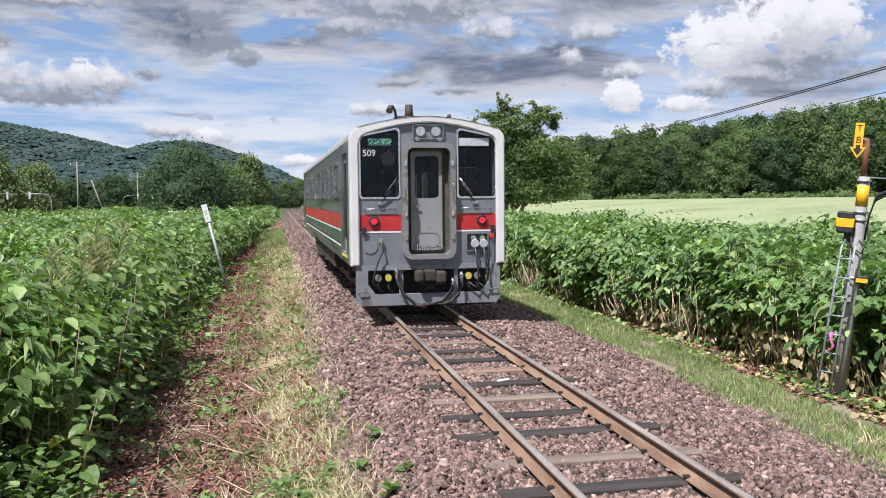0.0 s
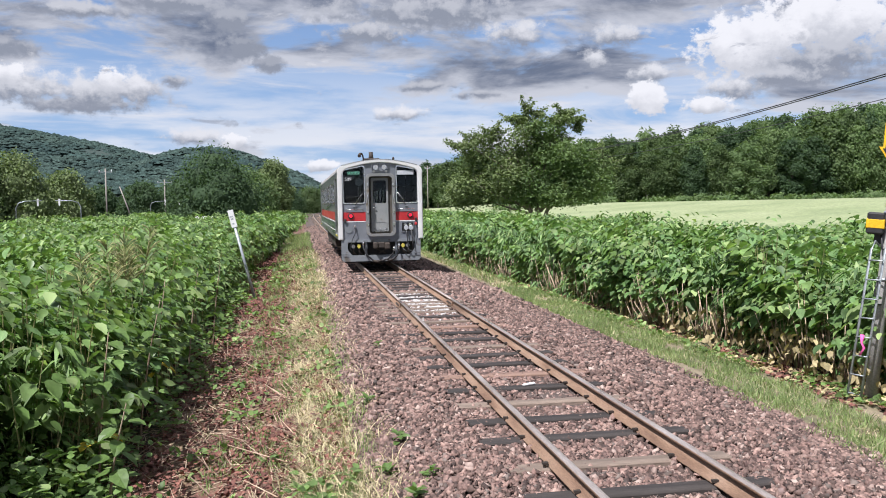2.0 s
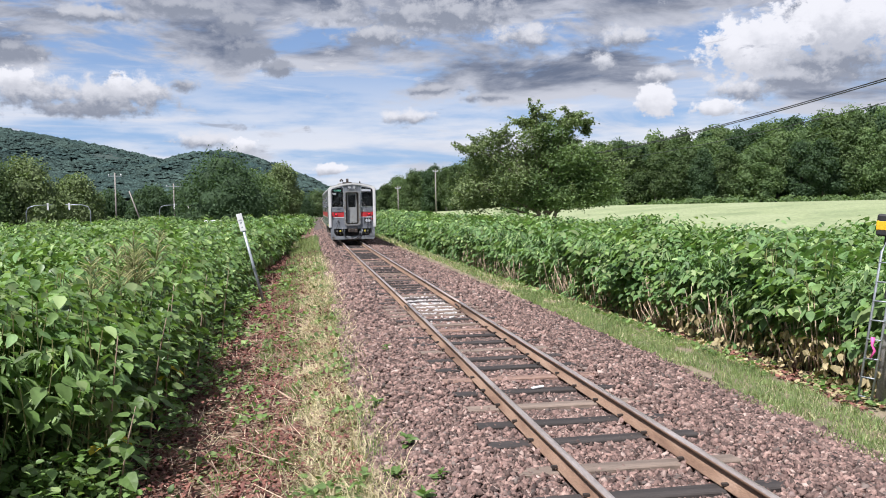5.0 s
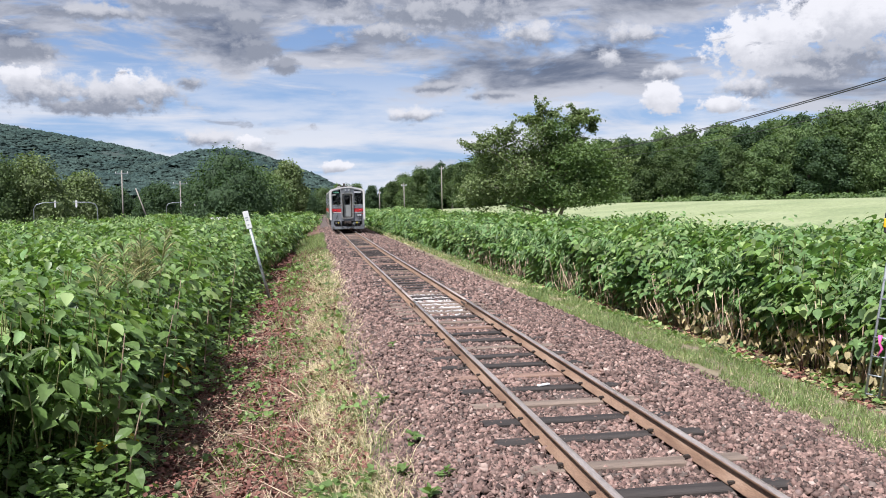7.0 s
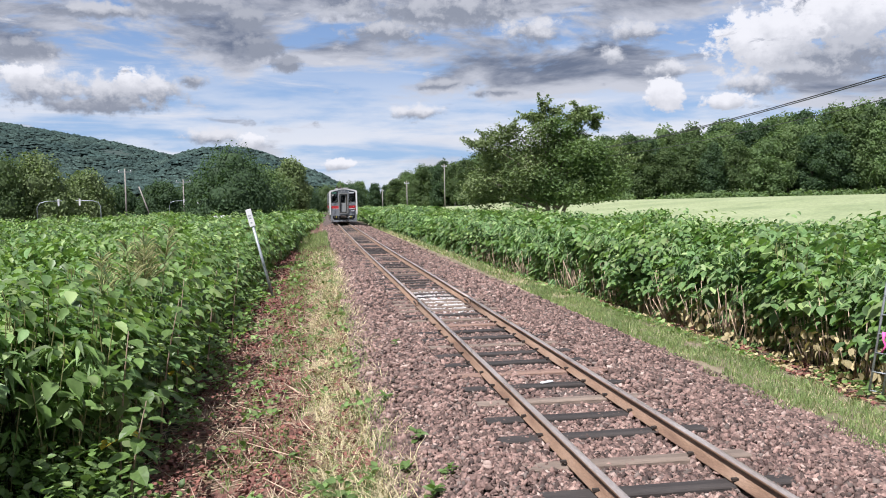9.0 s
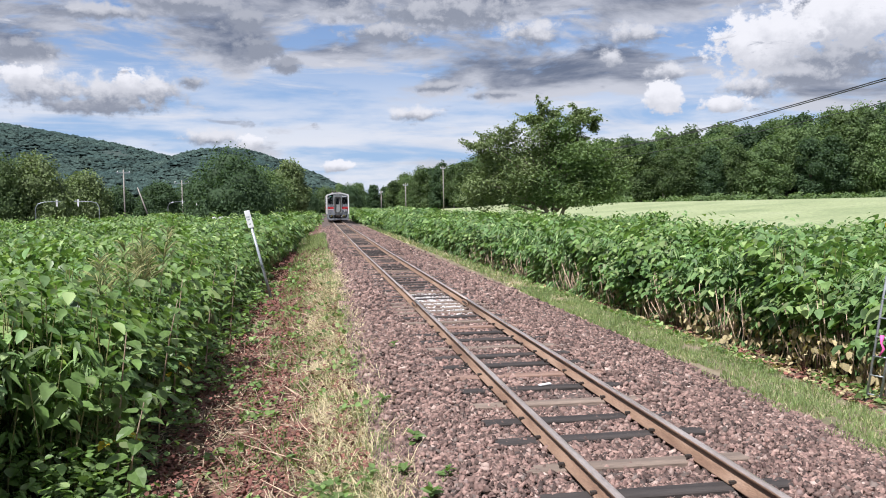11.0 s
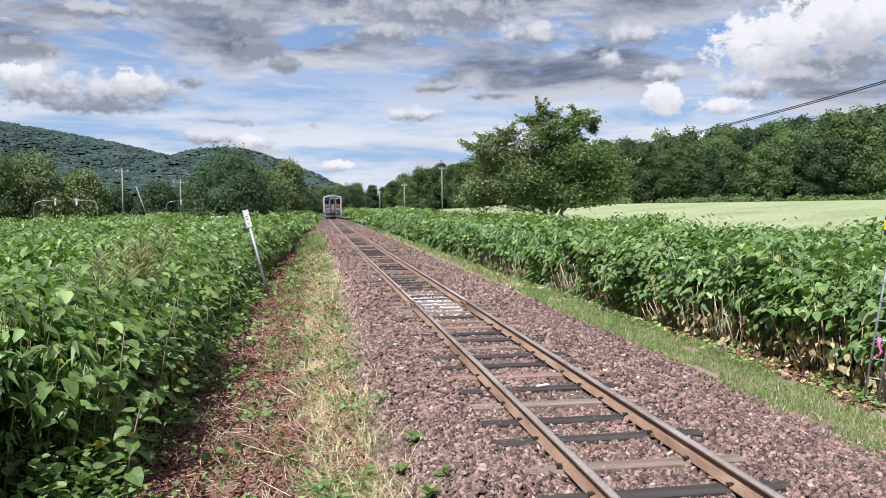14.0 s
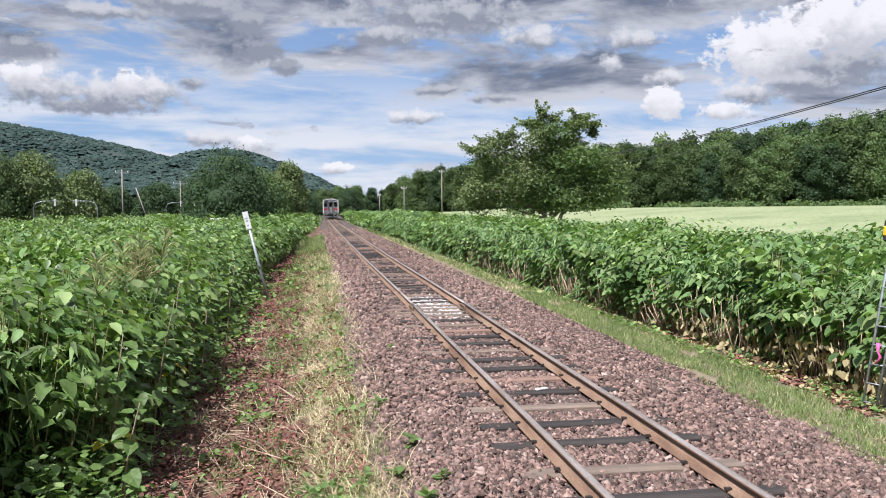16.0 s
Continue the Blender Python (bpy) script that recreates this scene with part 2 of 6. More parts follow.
M = {
    "soil": material("soil", [(0.10, 0.045, 0.035), (0.16, 0.085, 0.06), (0.24, 0.16, 0.11)], 0.95, scale=1.6, bump=0.6, fine=22, dist=0.03,
                     spots=((0.20, 0.17, 0.09), 0.9, 0.55, 0.70)),
    "verge": material("verge", [(0.13, 0.12, 0.065), (0.19, 0.16, 0.095), (0.25, 0.20, 0.14)], 0.95, scale=1.3, bump=0.5, fine=30, dist=0.03),
    "bed": material("bed", [(0.064, 0.047, 0.041), (0.122, 0.090, 0.077)], 0.95, scale=9, bump=0.8, fine=30, dist=0.03),
    # the darkness inside the thickets is put into this earth's colour
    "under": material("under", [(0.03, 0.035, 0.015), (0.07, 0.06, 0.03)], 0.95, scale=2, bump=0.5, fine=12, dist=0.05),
    "field": material("field", [(0.19, 0.235, 0.11), (0.25, 0.29, 0.145), (0.29, 0.325, 0.18)], 0.9, scale=0.12, bump=0.4, fine=3.0, dist=0.1),
    "stone": material("stone", [(0.102, 0.061, 0.051), (0.169, 0.107, 0.089), (0.246, 0.171, 0.142)], 0.85, scale=14, bump=0.12, fine=90, island=0.75, dist=0.004,
                      island_mix=((0.28, 0.22, 0.19), 0.86, 1.0)),
    "stone_dark": material("stone_dark", [(0.085, 0.048, 0.042), (0.125, 0.076, 0.064)], 0.85, scale=14, bump=0.12, fine=90, obrand=0.3, dist=0.004),
    "stone_pale": material("stone_pale", [(0.19, 0.125, 0.105), (0.27, 0.185, 0.155)], 0.85, scale=14, bump=0.12, fine=90, obrand=0.3, dist=0.004),
    "stone_grey": material("stone_grey", [(0.15, 0.105, 0.095), (0.21, 0.15, 0.135)], 0.85, scale=14, bump=0.12, fine=90, obrand=0.3, dist=0.004),
    "rail": material("rail", [(0.17, 0.10, 0.066), (0.26, 0.165, 0.11), (0.33, 0.225, 0.16)], 0.75, scale=5, bump=0.25, fine=120, metal=0.15, stretch=(1, .2, 1)),
    "railtop": material("railtop", [(0.36, 0.29, 0.25), (0.50, 0.45, 0.42)], 0.36, metal=0.5, scale=8, bump=0.05, fine=120, stretch=(1, .1, 1)),
    "timber": material("timber", [(0.115, 0.088, 0.07), (0.215, 0.165, 0.13)], 0.9, scale=5, bump=0.5, fine=45, stretch=(.12, 1.4, 1), obrand=0.2),
    "timber_dark": material("timber_dark", [(0.018, 0.015, 0.014), (0.048, 0.04, 0.036)], 0.85, scale=5, bump=0.5, fine=45, stretch=(.12, 1.4, 1), obrand=0.3),
    "timber_red": material("timber_red", [(0.17, 0.10, 0.075), (0.26, 0.17, 0.13)], 0.9, scale=5, bump=0.5, fine=45, stretch=(.12, 1.4, 1)),
    "leaf": material("leaf", [(0.092, 0.153, 0.040), (0.130, 0.213, 0.061), (0.172, 0.264, 0.092)], 0.52, scale=0.9, bump=0.12, fine=14, island=0.45, leafy=0.32, spec=0.35,
                     island_mix=((0.27, 0.35, 0.14), 0.68, 1.0)),
    "leaf_blue": material("leaf_blue", [(0.080, 0.148, 0.049), (0.118, 0.207, 0.072), (0.158, 0.254, 0.098)], 0.52, scale=0.9, bump=0.12, fine=14, island=0.45, leafy=0.3, spec=0.35,
                          island_mix=((0.27, 0.35, 0.15), 0.68, 1.0)),
    "leaf_dry": material("leaf_dry", [(0.33, 0.26, 0.13), (0.45, 0.38, 0.22)], 0.8, scale=3, island=0.4, leafy=0.2),
    "leaf_yellow": material("leaf_yellow", [(0.55, 0.42, 0.03), (0.62, 0.48, 0.05)], 0.6, scale=6, leafy=0.3),
    "stem": material("stem", [(0.20, 0.22, 0.07), (0.30, 0.27, 0.13)], 0.7, scale=3, island=0.4),
    "stem_dry": material("stem_dry", [(0.30, 0.20, 0.14), (0.50, 0.39, 0.28)], 0.85, scale=3, island=0.45),
    "litter": material("litter", [(0.12, 0.044, 0.034), (0.20, 0.088, 0.064)], 0.9, scale=4, island=0.5),
    "grass": material("grass", [(0.15, 0.22, 0.075), (0.235, 0.305, 0.115)], 0.65, scale=0.8, island=0.4, leafy=0.3, bump=0, island_mix=((0.38, 0.37, 0.20), 0.72, 1.0)),
    "straw": material("straw", [(0.39, 0.33, 0.20), (0.54, 0.47, 0.30)], 0.8, scale=0.8, island=0.4, leafy=0.15, bump=0),
    "bark": material("bark", [(0.10, 0.08, 0.06), (0.19, 0.16, 0.13)], 0.9, scale=5, bump=0.6, fine=30, stretch=(1, 1, .25)),
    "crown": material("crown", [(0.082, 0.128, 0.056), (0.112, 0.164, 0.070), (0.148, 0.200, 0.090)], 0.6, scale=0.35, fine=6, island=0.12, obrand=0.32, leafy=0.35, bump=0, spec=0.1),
    "crown_dark": material("crown_dark", [(0.054, 0.092, 0.048), (0.078, 0.122, 0.062)], 0.6, scale=0.35, fine=6, island=0.12, leafy=0.35, bump=0, spec=0.1),
    # distant haze is put into this foliage colour as a bluish tint
    "crown_far_hazy": material("crown_far_hazy", [(0.032, 0.056, 0.053), (0.060, 0.090, 0.076)], 0.9, scale=0.03, fine=0.9, island=0.35, bump=1.0, dist=1.5, spec=0.05, grain=(0.6, 1.35)),
}

M.update({
    "steel": material("steel", [(0.20, 0.21, 0.21), (0.30, 0.31, 0.30)], 0.38, metal=0.85, scale=1.2, bump=0.08, fine=40, stretch=(1, .15, 3), spots=((0.16, 0.15, 0.13), 0.8, 0.58, 0.75)),
    "front_grey": material("front_grey", [(0.155, 0.168, 0.19), (0.20, 0.213, 0.235)], 0.45, grain=(0.96, 1.04), scale=1.5, bump=0.06, fine=50, spots=((0.20, 0.195, 0.19), 1.1, 0.60, 0.90), metal=0.25),
    "frame_white": material("frame_white", [(0.56, 0.555, 0.545), (0.64, 0.635, 0.625)], 0.45, grain=(0.97, 1.03), scale=2.0, bump=0.05, fine=50, spots=((0.50, 0.48, 0.45), 1.2, 0.60, 0.85)),
    "roof_grey": material("roof_grey", [(0.28, 0.265, 0.25), (0.38, 0.365, 0.35)], 0.7, scale=2.0, bump=0.15, fine=40, spots=((0.17, 0.15, 0.13), 1.6, 0.55, 0.72)),
    "door_frame": material("door_frame", [(0.22, 0.225, 0.22), (0.29, 0.29, 0.285)], 0.4, grain=(0.95, 1.05), metal=0.4, scale=3, bump=0.06, spots=((0.16, 0.13, 0.09), 3.0, 0.56, 0.75)),
    "door_grey": material("door_grey", [(0.20, 0.21, 0.21), (0.26, 0.27, 0.265)], 0.5, grain=(0.95, 1.05), scale=2.2, bump=0.08, spots=((0.14, 0.11, 0.075), 2.2, 0.54, 0.76)),
    "recess": material("recess", [(0.06, 0.055, 0.045), (0.12, 0.105, 0.085)], 0.7, scale=3, spots=((0.18, 0.14, 0.09), 3, 0.55, 0.7)),
    "red": material("red", [(0.36, 0.018, 0.022), (0.45, 0.03, 0.033)], 0.42, grain=(0.96, 1.04), scale=2.0, bump=0.05, spots=((0.25, 0.03, 0.03), 3, 0.6, 0.8)),
    "white": material("white", [(0.66, 0.66, 0.66), (0.76, 0.76, 0.75)], 0.5, grain=(0.97, 1.03), scale=5, bump=0.03),
    "green_band": material("green_band", [(0.05, 0.085, 0.06), (0.075, 0.115, 0.085)], 0.4, scale=2, bump=0.05),
    "skirt": material("skirt", [(0.15, 0.165, 0.18), (0.21, 0.225, 0.24)], 0.6, grain=(0.93, 1.06), scale=2.5, bump=0.12, spots=((0.10, 0.085, 0.07), 2.4, 0.52, 0.7)),
    "black": material("black", [(0.012, 0.012, 0.013), (0.03, 0.029, 0.028)], 0.6, scale=6, bump=0.1),
    "rubber": material("rubber", [(0.018, 0.018, 0.02), (0.04, 0.04, 0.042)], 0.5, scale=8, bump=0.05),
    "iron": material("iron", [(0.035, 0.03, 0.027), (0.08, 0.062, 0.05)], 0.75, scale=4, bump=0.25, metal=0.3),
    "chrome": material("chrome", [(0.62, 0.62, 0.62), (0.72, 0.72, 0.72)], 0.2, metal=1.0, scale=8, bump=0.02),
    "plug": material("plug", [(0.55, 0.58, 0.62), (0.66, 0.69, 0.72)], 0.4, scale=8, bump=0.05),
    "tap_yellow": material("tap_yellow", [(0.38, 0.33, 0.04), (0.48, 0.42, 0.07)], 0.5, scale=8, bump=0.05),
    "inside": material("inside", [(0.15, 0.155, 0.15), (0.22, 0.225, 0.22)], 0.7, scale=2, bump=0.05),
    "lamp_red": glowing("lamp_red", (0.8, 0.01, 0.03), 0.85),
    "sign_green": glowing("sign_green", (0.20, 0.62, 0.43), 0.4),
    "sign_plate": material("sign_plate", [(0.03, 0.09, 0.07), (0.05, 0.12, 0.09)], 0.4, scale=8, bump=0),
    "blank_sign": material("blank_sign", [(0.40, 0.42, 0.45), (0.48, 0.50, 0.53)], 0.4, scale=5, bump=0),
})


def glass(name, tint=(0.82, 0.86, 0.86), gloss=0.05):
    m = bpy.data.materials.new(name)
    m.use_nodes = True
    t = Tree(m.node_tree)
    out = t.node("ShaderNodeOutputMaterial")
    tr = t.node("ShaderNodeBsdfTransparent")
    tr.inputs[0].default_value = (*tint, 1)
    gl = t.node("ShaderNodeBsdfGlossy")
    gl.inputs["Roughness"].default_value = gloss
    fr = t.node("ShaderNodeFresnel")
    fr.inputs[0].default_value = 1.5
    mx = t.node("ShaderNodeMixShader")
    t.link(t.math("MULTIPLY", fr.outputs[0], 0.40), mx.inputs[0])
    t.link(tr.outputs[0], mx.inputs[1])
    t.link(gl.outputs[0], mx.inputs[2])
    t.link(mx.outputs[0], out.inputs[0])
    return m


M["glass"] = glass("glass", (0.66, 0.70, 0.71))
M["lens"] = glass("lens", (0.9, 0.9, 0.9), 0.1)
M["dark_glass"] = material("dark_glass", [(0.015, 0.02, 0.02), (0.03, 0.035, 0.035)], 0.08, scale=2, bump=0, spec=0.6, rough_var=0.02)



M.update({
    "concrete": material("concrete", [(0.24, 0.232, 0.22), (0.33, 0.32, 0.305)], 0.85, scale=3, bump=0.2, fine=60, spots=((0.17, 0.16, 0.15), 2, .58, .75)),
    "galv": material("galv", [(0.30, 0.33, 0.35), (0.42, 0.45, 0.47)], 0.5, metal=0.5, scale=6, bump=0.08),
    "yellow": material("yellow", [(0.72, 0.40, 0.012), (0.80, 0.47, 0.02)], 0.45, scale=4, bump=0.05, spots=((0.5, 0.27, 0.02), 3, .62, .8)),
    "rust": material("rust", [(0.20, 0.07, 0.04), (0.30, 0.12, 0.07)], 0.85, scale=7, bump=0.3),
    "pink": material("pink", [(0.75, 0.10, 0.35), (0.8, 0.14, 0.4)], 0.6, scale=6, bump=0),
    "wood_pole": material("wood_pole", [(0.22, 0.20, 0.18), (0.32, 0.29, 0.26)], 0.85, scale=3, bump=0.2, stretch=(1, 1, .2)),
})
M["birch"] = material("birch", [(0.32, 0.30, 0.27), (0.5, 0.48, 0.44)], 0.8, scale=3, bump=0.2, stretch=(1, 1, .4))
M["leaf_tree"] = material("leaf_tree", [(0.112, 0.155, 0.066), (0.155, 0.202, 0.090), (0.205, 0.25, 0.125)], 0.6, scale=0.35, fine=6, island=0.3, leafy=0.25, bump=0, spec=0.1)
M["pale_stone"] = material("pale_stone", [(0.46, 0.44, 0.42), (0.62, 0.60, 0.58)], 0.9, scale=9, bump=0.3, fine=60, island=0.3)
# the hills' ground carries the same bluish haze in its colour
M["hill_floor_hazy"] = material("hill_floor_hazy", [(0.024, 0.042, 0.038), (0.038, 0.058, 0.048)], 0.9, scale=0.05, fine=0.4, bump=0)
M["headlight_lens"] = material("headlight_lens", [(0.22, 0.23, 0.24), (0.45, 0.46, 0.47)], 0.15, scale=30, bump=0.2, fine=80)

# ---- builders ----
def drift_np(y):
    """How far the track has swung to the right of its straight line, y metres ahead."""
    y = np.asarray(y, float)
    f = np.clip((y - 16.0) / 24.0, 0, 1)
    return -0.10 * f * f * (3 - 2 * f) + 6e-5 * np.maximum(0.0, np.minimum(y, 400) - 80.0) ** 2 + 6e-6 * np.maximum(0.0, np.minimum(y, 400) - 150.0) ** 3


def drift(y):
    return float(drift_np(y))


PROFILE_S = [-900, -300, -60, -6.0, -4.8, -3.4, -2.4, -1.95, -1.4, 1.45, 2.65, 4.2, 6.0, 14, 46, 170, 300, 900]
PROFILE_Z = [-2.0, -1.0, -0.9, -0.95, -0.90, -0.66, -0.44, -0.36, -0.20, -0.20, -0.40, -0.58, -0.70, -0.45, 1.55, 1.75, 3.0, 8.0]


def ground_z(x, y):
    s = np.asarray(x, float) - drift_np(np.asarray(y, float))
    return np.interp(s, PROFILE_S, PROFILE_Z)


def thing(name, label, category, group="", kind="", at=None):
    return tagged(place(new(name), at), label, category, group, kind)


def place(ob, at):
    if at is not None:
        ob.matrix_basis = at
    return ob


def mesh_np(name, verts, faces, mats, index=None, smooth=False):
    """A mesh from arrays: verts n x 3, faces a list of arrays m x k."""
    me = bpy.data.meshes.new(name)
    faces = [np.asarray(f, np.int32) for f in (faces if isinstance(faces, list) else [faces]) if len(f)]
    loops = np.concatenate([f.ravel() for f in faces])
    sizes = np.concatenate([np.full(len(f), f.shape[1], np.int32) for f in faces])
    me.vertices.add(len(verts))
    me.vertices.foreach_set("co", np.asarray(verts, np.float32).ravel())
    me.loops.add(len(loops))
    me.loops.foreach_set("vertex_index", loops)
    me.polygons.add(len(sizes))
    me.polygons.foreach_set("loop_start", np.concatenate([[0], np.cumsum(sizes)[:-1]]).astype(np.int32))
    me.polygons.foreach_set("loop_total", sizes)
    for m in (mats if isinstance(mats, (list, tuple)) else [mats]):
        me.materials.append(m)
    if index is not None:
        me.polygons.foreach_set("material_index", np.asarray(index, np.int32))
    if smooth:
        me.polygons.foreach_set("use_smooth", np.ones(len(sizes), bool))
    me.update(calc_edges=True)
    me.validate()
    return me


def scatter(template, tfaces, pos, yaw, pitch, roll, size, name, mat):
    """Copies of a small template, turned and scaled, in one mesh."""
    n, k = len(pos), len(template)
    cy, sy, cp, sp, cr, sr = np.cos(yaw), np.sin(yaw), np.cos(pitch), np.sin(pitch), np.cos(roll), np.sin(roll)
    T = template[None] * np.asarray(size).reshape(n, 1, -1)
    x, y, z = T[..., 0], T[..., 1], T[..., 2]
    x, z = x * cr[:, None] + z * sr[:, None], -x * sr[:, None] + z * cr[:, None]
    y, z = y * cp[:, None] - z * sp[:, None], y * sp[:, None] + z * cp[:, None]
    x, y = x * cy[:, None] - y * sy[:, None], x * sy[:, None] + y * cy[:, None]
    V = np.stack([x, y, z], -1) + pos[:, None]
    F = [(np.arange(n) * k)[:, None, None] + np.asarray(f)[None] for f in tfaces]
    return mesh_np(name, V.reshape(-1, 3), [f.reshape(-1, f.shape[-1]) for f in F], mat)


LEAF_V = np.array([(0, 0, 0), (0, .5, -.05), (0, 1, -.22), (-.27, .12, .05), (-.38, .42, .04), (-.22, .78, -.05), (.27, .12, .05), (.38, .42, .04), (.22, .78, -.05)], float)
LEAF_F = [np.array([(0, 1, 4, 3), (1, 2, 5, 4), (0, 6, 7, 1), (1, 7, 8, 2)])]
SPRAY_V = np.array([(0, 0, 0), (0, 1, -.1), (-.3, .45, .06), (.3, .5, -.04)], float)
SPRAY_F = [np.array([(0, 3, 1, 2)])]
BLADE_V = np.array([(-.5, 0, 0), (.5, 0, 0), (.35, .12, .55), (-.35, .12, .55), (0, .42, 1.0)], float)
BLADE_F = [np.array([(0, 1, 2, 3)]), np.array([(3, 2, 4)])]


def box(bm, x0, x1, y0, y1, z0, z1):
    vs = [bm.verts.new(c) for c in ((x0, y0, z0), (x1, y0, z0), (x1, y1, z0), (x0, y1, z0), (x0, y0, z1), (x1, y0, z1), (x1, y1, z1), (x0, y1, z1))]
    for f in ((3, 2, 1, 0), (4, 5, 6, 7), (0, 1, 5, 4), (1, 2, 6, 5), (2, 3, 7, 6), (3, 0, 4, 7)):
        bm.faces.new([vs[i] for i in f])
    return vs


def bevel(bm, width, segments=2):
    bmesh.ops.bevel(bm, geom=list(bm.edges), offset=width, segments=segments, affect="EDGES", profile=0.5)
    return bm


def bbox(x0, x1, y0, y1, z0, z1, r=0.0, seg=2):
    bm = bmesh.new()
    box(bm, x0, x1, y0, y1, z0, z1)
    return bevel(bm, r, seg) if r else bm


def tube(bm, pts, radii, sides=8, cap=True):
    """A tapered tube along points."""
    pts = [Vector(p) for p in pts]
    radii = radii if isinstance(radii, (list, tuple)) else [radii] * len(pts)
    rings, up = [], Vector((0.31, 0.17, 0.93))
    for i, p in enumerate(pts):
        d = (pts[min(i + 1, len(pts) - 1)] - pts[max(i - 1, 0)]).normalized()
        a = d.cross(up if abs(d.dot(up)) < 0.95 else Vector((1, 0, 0))).normalized()
        b = d.cross(a)
        rings.append([bm.verts.new(p + (a * math.cos(2 * math.pi * k / sides) + b * math.sin(2 * math.pi * k / sides)) * radii[i]) for k in range(sides)])
    for r0, r1 in zip(rings, rings[1:]):
        for k in range(sides):
            f = bm.faces.new((r0[k], r0[(k + 1) % sides], r1[(k + 1) % sides], r1[k]))
            f.smooth = True
    if cap:
        bm.faces.new(rings[0])
        bm.faces.new(rings[-1][::-1])
    return bm


def disc(bm, center, axis, radius, depth, sides=24):
    c, a = Vector(center), Vector(axis).normalized()
    return tube(bm, [c, c + a * depth], [radius, radius], sides)


def round_rect(x0, x1, z0, z1, r, seg=5):
    pts = []
    for cx, cz, a0 in ((x1 - r, z1 - r, 0), (x0 + r, z1 - r, 90), (x0 + r, z0 + r, 180), (x1 - r, z0 + r, 270)):
        for k in range(seg + 1):
            a = radians(a0 + 90 * k / seg)
            pts.append((cx + r * math.cos(a), cz + r * math.sin(a)))
    return pts


def part(name, bm, mat, parent=None, label="", kind="", at=None):
    """Links a bmesh (or a finished mesh) as one mesh object under a thing or a part."""
    if isinstance(bm, bmesh.types.BMesh):
        me = bpy.data.meshes.new(name)
        bmesh.ops.recalc_face_normals(bm, faces=bm.faces)
        bm.to_mesh(me)
        bm.free()
        for m in (mat if isinstance(mat, (list, tuple)) else [mat]):
            me.materials.append(m)
    else:
        me = bm
    ob = new(name, me)
    ob.parent = parent
    return tagged(place(ob, at), label, kind=kind)

# ---- ground and track ----
def build_ground():
    ss = np.unique(np.concatenate([np.array(PROFILE_S, float), np.arange(-6, 6.5, 0.25), np.arange(-30, 40, 3.0), np.array([-600, -450, -200, -120, 90, 120, 220, 450, 600])]))
    ys = np.unique(np.concatenate([np.arange(-40, 3, 4.0), np.arange(3, 40, 0.3), np.arange(40, 100, 1.5), np.arange(100, 260, 6.0), np.array([300, 400, 600, 900, 1500, 2500]), np.array([-900, -300, -100])]))
    S, Y = np.meshgrid(ss, ys)
    X = S + drift_np(Y)
    Z = np.interp(S, PROFILE_S, PROFILE_Z)
    rough = np.array([noise.noise((x * 1.7, y * 1.7, 0)) * 0.5 + noise.noise((x * 5, y * 5, 3)) * 0.3 for x, y in zip(X.ravel(), Y.ravel())]).reshape(X.shape)
    Z = Z + rough * np.interp(np.abs(S), [1.3, 2.2, 3, 6, 40], [0.0, 0.04, 0.16, 0.14, 0.2])
    ny, ns = X.shape
    V = np.stack([X, Y, Z], -1).reshape(-1, 3)
    i = (np.arange(ny - 1)[:, None] * ns + np.arange(ns - 1)[None]).ravel()
    F = np.stack([i, i + 1, i + ns + 1, i + ns], -1)
    sc = (ss[:-1] + ss[1:]) / 2
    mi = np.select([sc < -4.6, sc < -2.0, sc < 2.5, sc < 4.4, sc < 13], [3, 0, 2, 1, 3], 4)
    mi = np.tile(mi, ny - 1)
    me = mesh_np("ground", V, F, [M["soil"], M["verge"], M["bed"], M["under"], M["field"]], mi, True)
    tagged(new("ground", me), "earth bank, grassy verges and pale green field beside a railway", "ground", kind="structure")


build_ground()


def build_rails():
    foot = [(-.061, -.153), (.061, -.153), (.061, -.142), (.010, -.122), (.010, -.038), (-.010, -.038), (-.010, -.122), (-.061, -.142)]
    head = [(-.010, -.039), (.010, -.039), (.0325, -.030), (.0325, -.010), (.022, 0.0), (-.022, 0.0), (-.0325, -.010), (-.0325, -.030)]
    cuts = [(-12, 18.19), (18.196, 43.2), (43.206, 68.2), (68.206, 330)]
    for side in (-1, 1):
        for y0, y1 in cuts:
            ys = np.linspace(y0, y1, max(2, int((y1 - y0) / 3)))
            rl = thing("rail", "rusty brown steel rail with a worn shiny top", "rail", "rails of the track")
            for name, pf, top, label in (("foot", foot, (), "rusty web and foot"), ("head", head, (3, 4, 5), "shiny worn rail head")):
                n = len(pf)
                V = [(side * 0.566 + px + drift(y), y, pz) for y in ys for px, pz in pf]
                F = [(r * n + k, r * n + (k + 1) % n, (r + 1) * n + (k + 1) % n, (r + 1) * n + k) for r in range(len(ys) - 1) for k in range(n)]
                mi = [1 if k in top else 0 for r in range(len(ys) - 1) for k in range(n)]
                caps = np.array([list(range(n))[::-1], [(len(ys) - 1) * n + k for k in range(n)]])
                part(name, mesh_np(name, V, [np.array(F), caps], [M["rail"], M["railtop"]], mi + [0, 0]), None, rl, label)


build_rails()


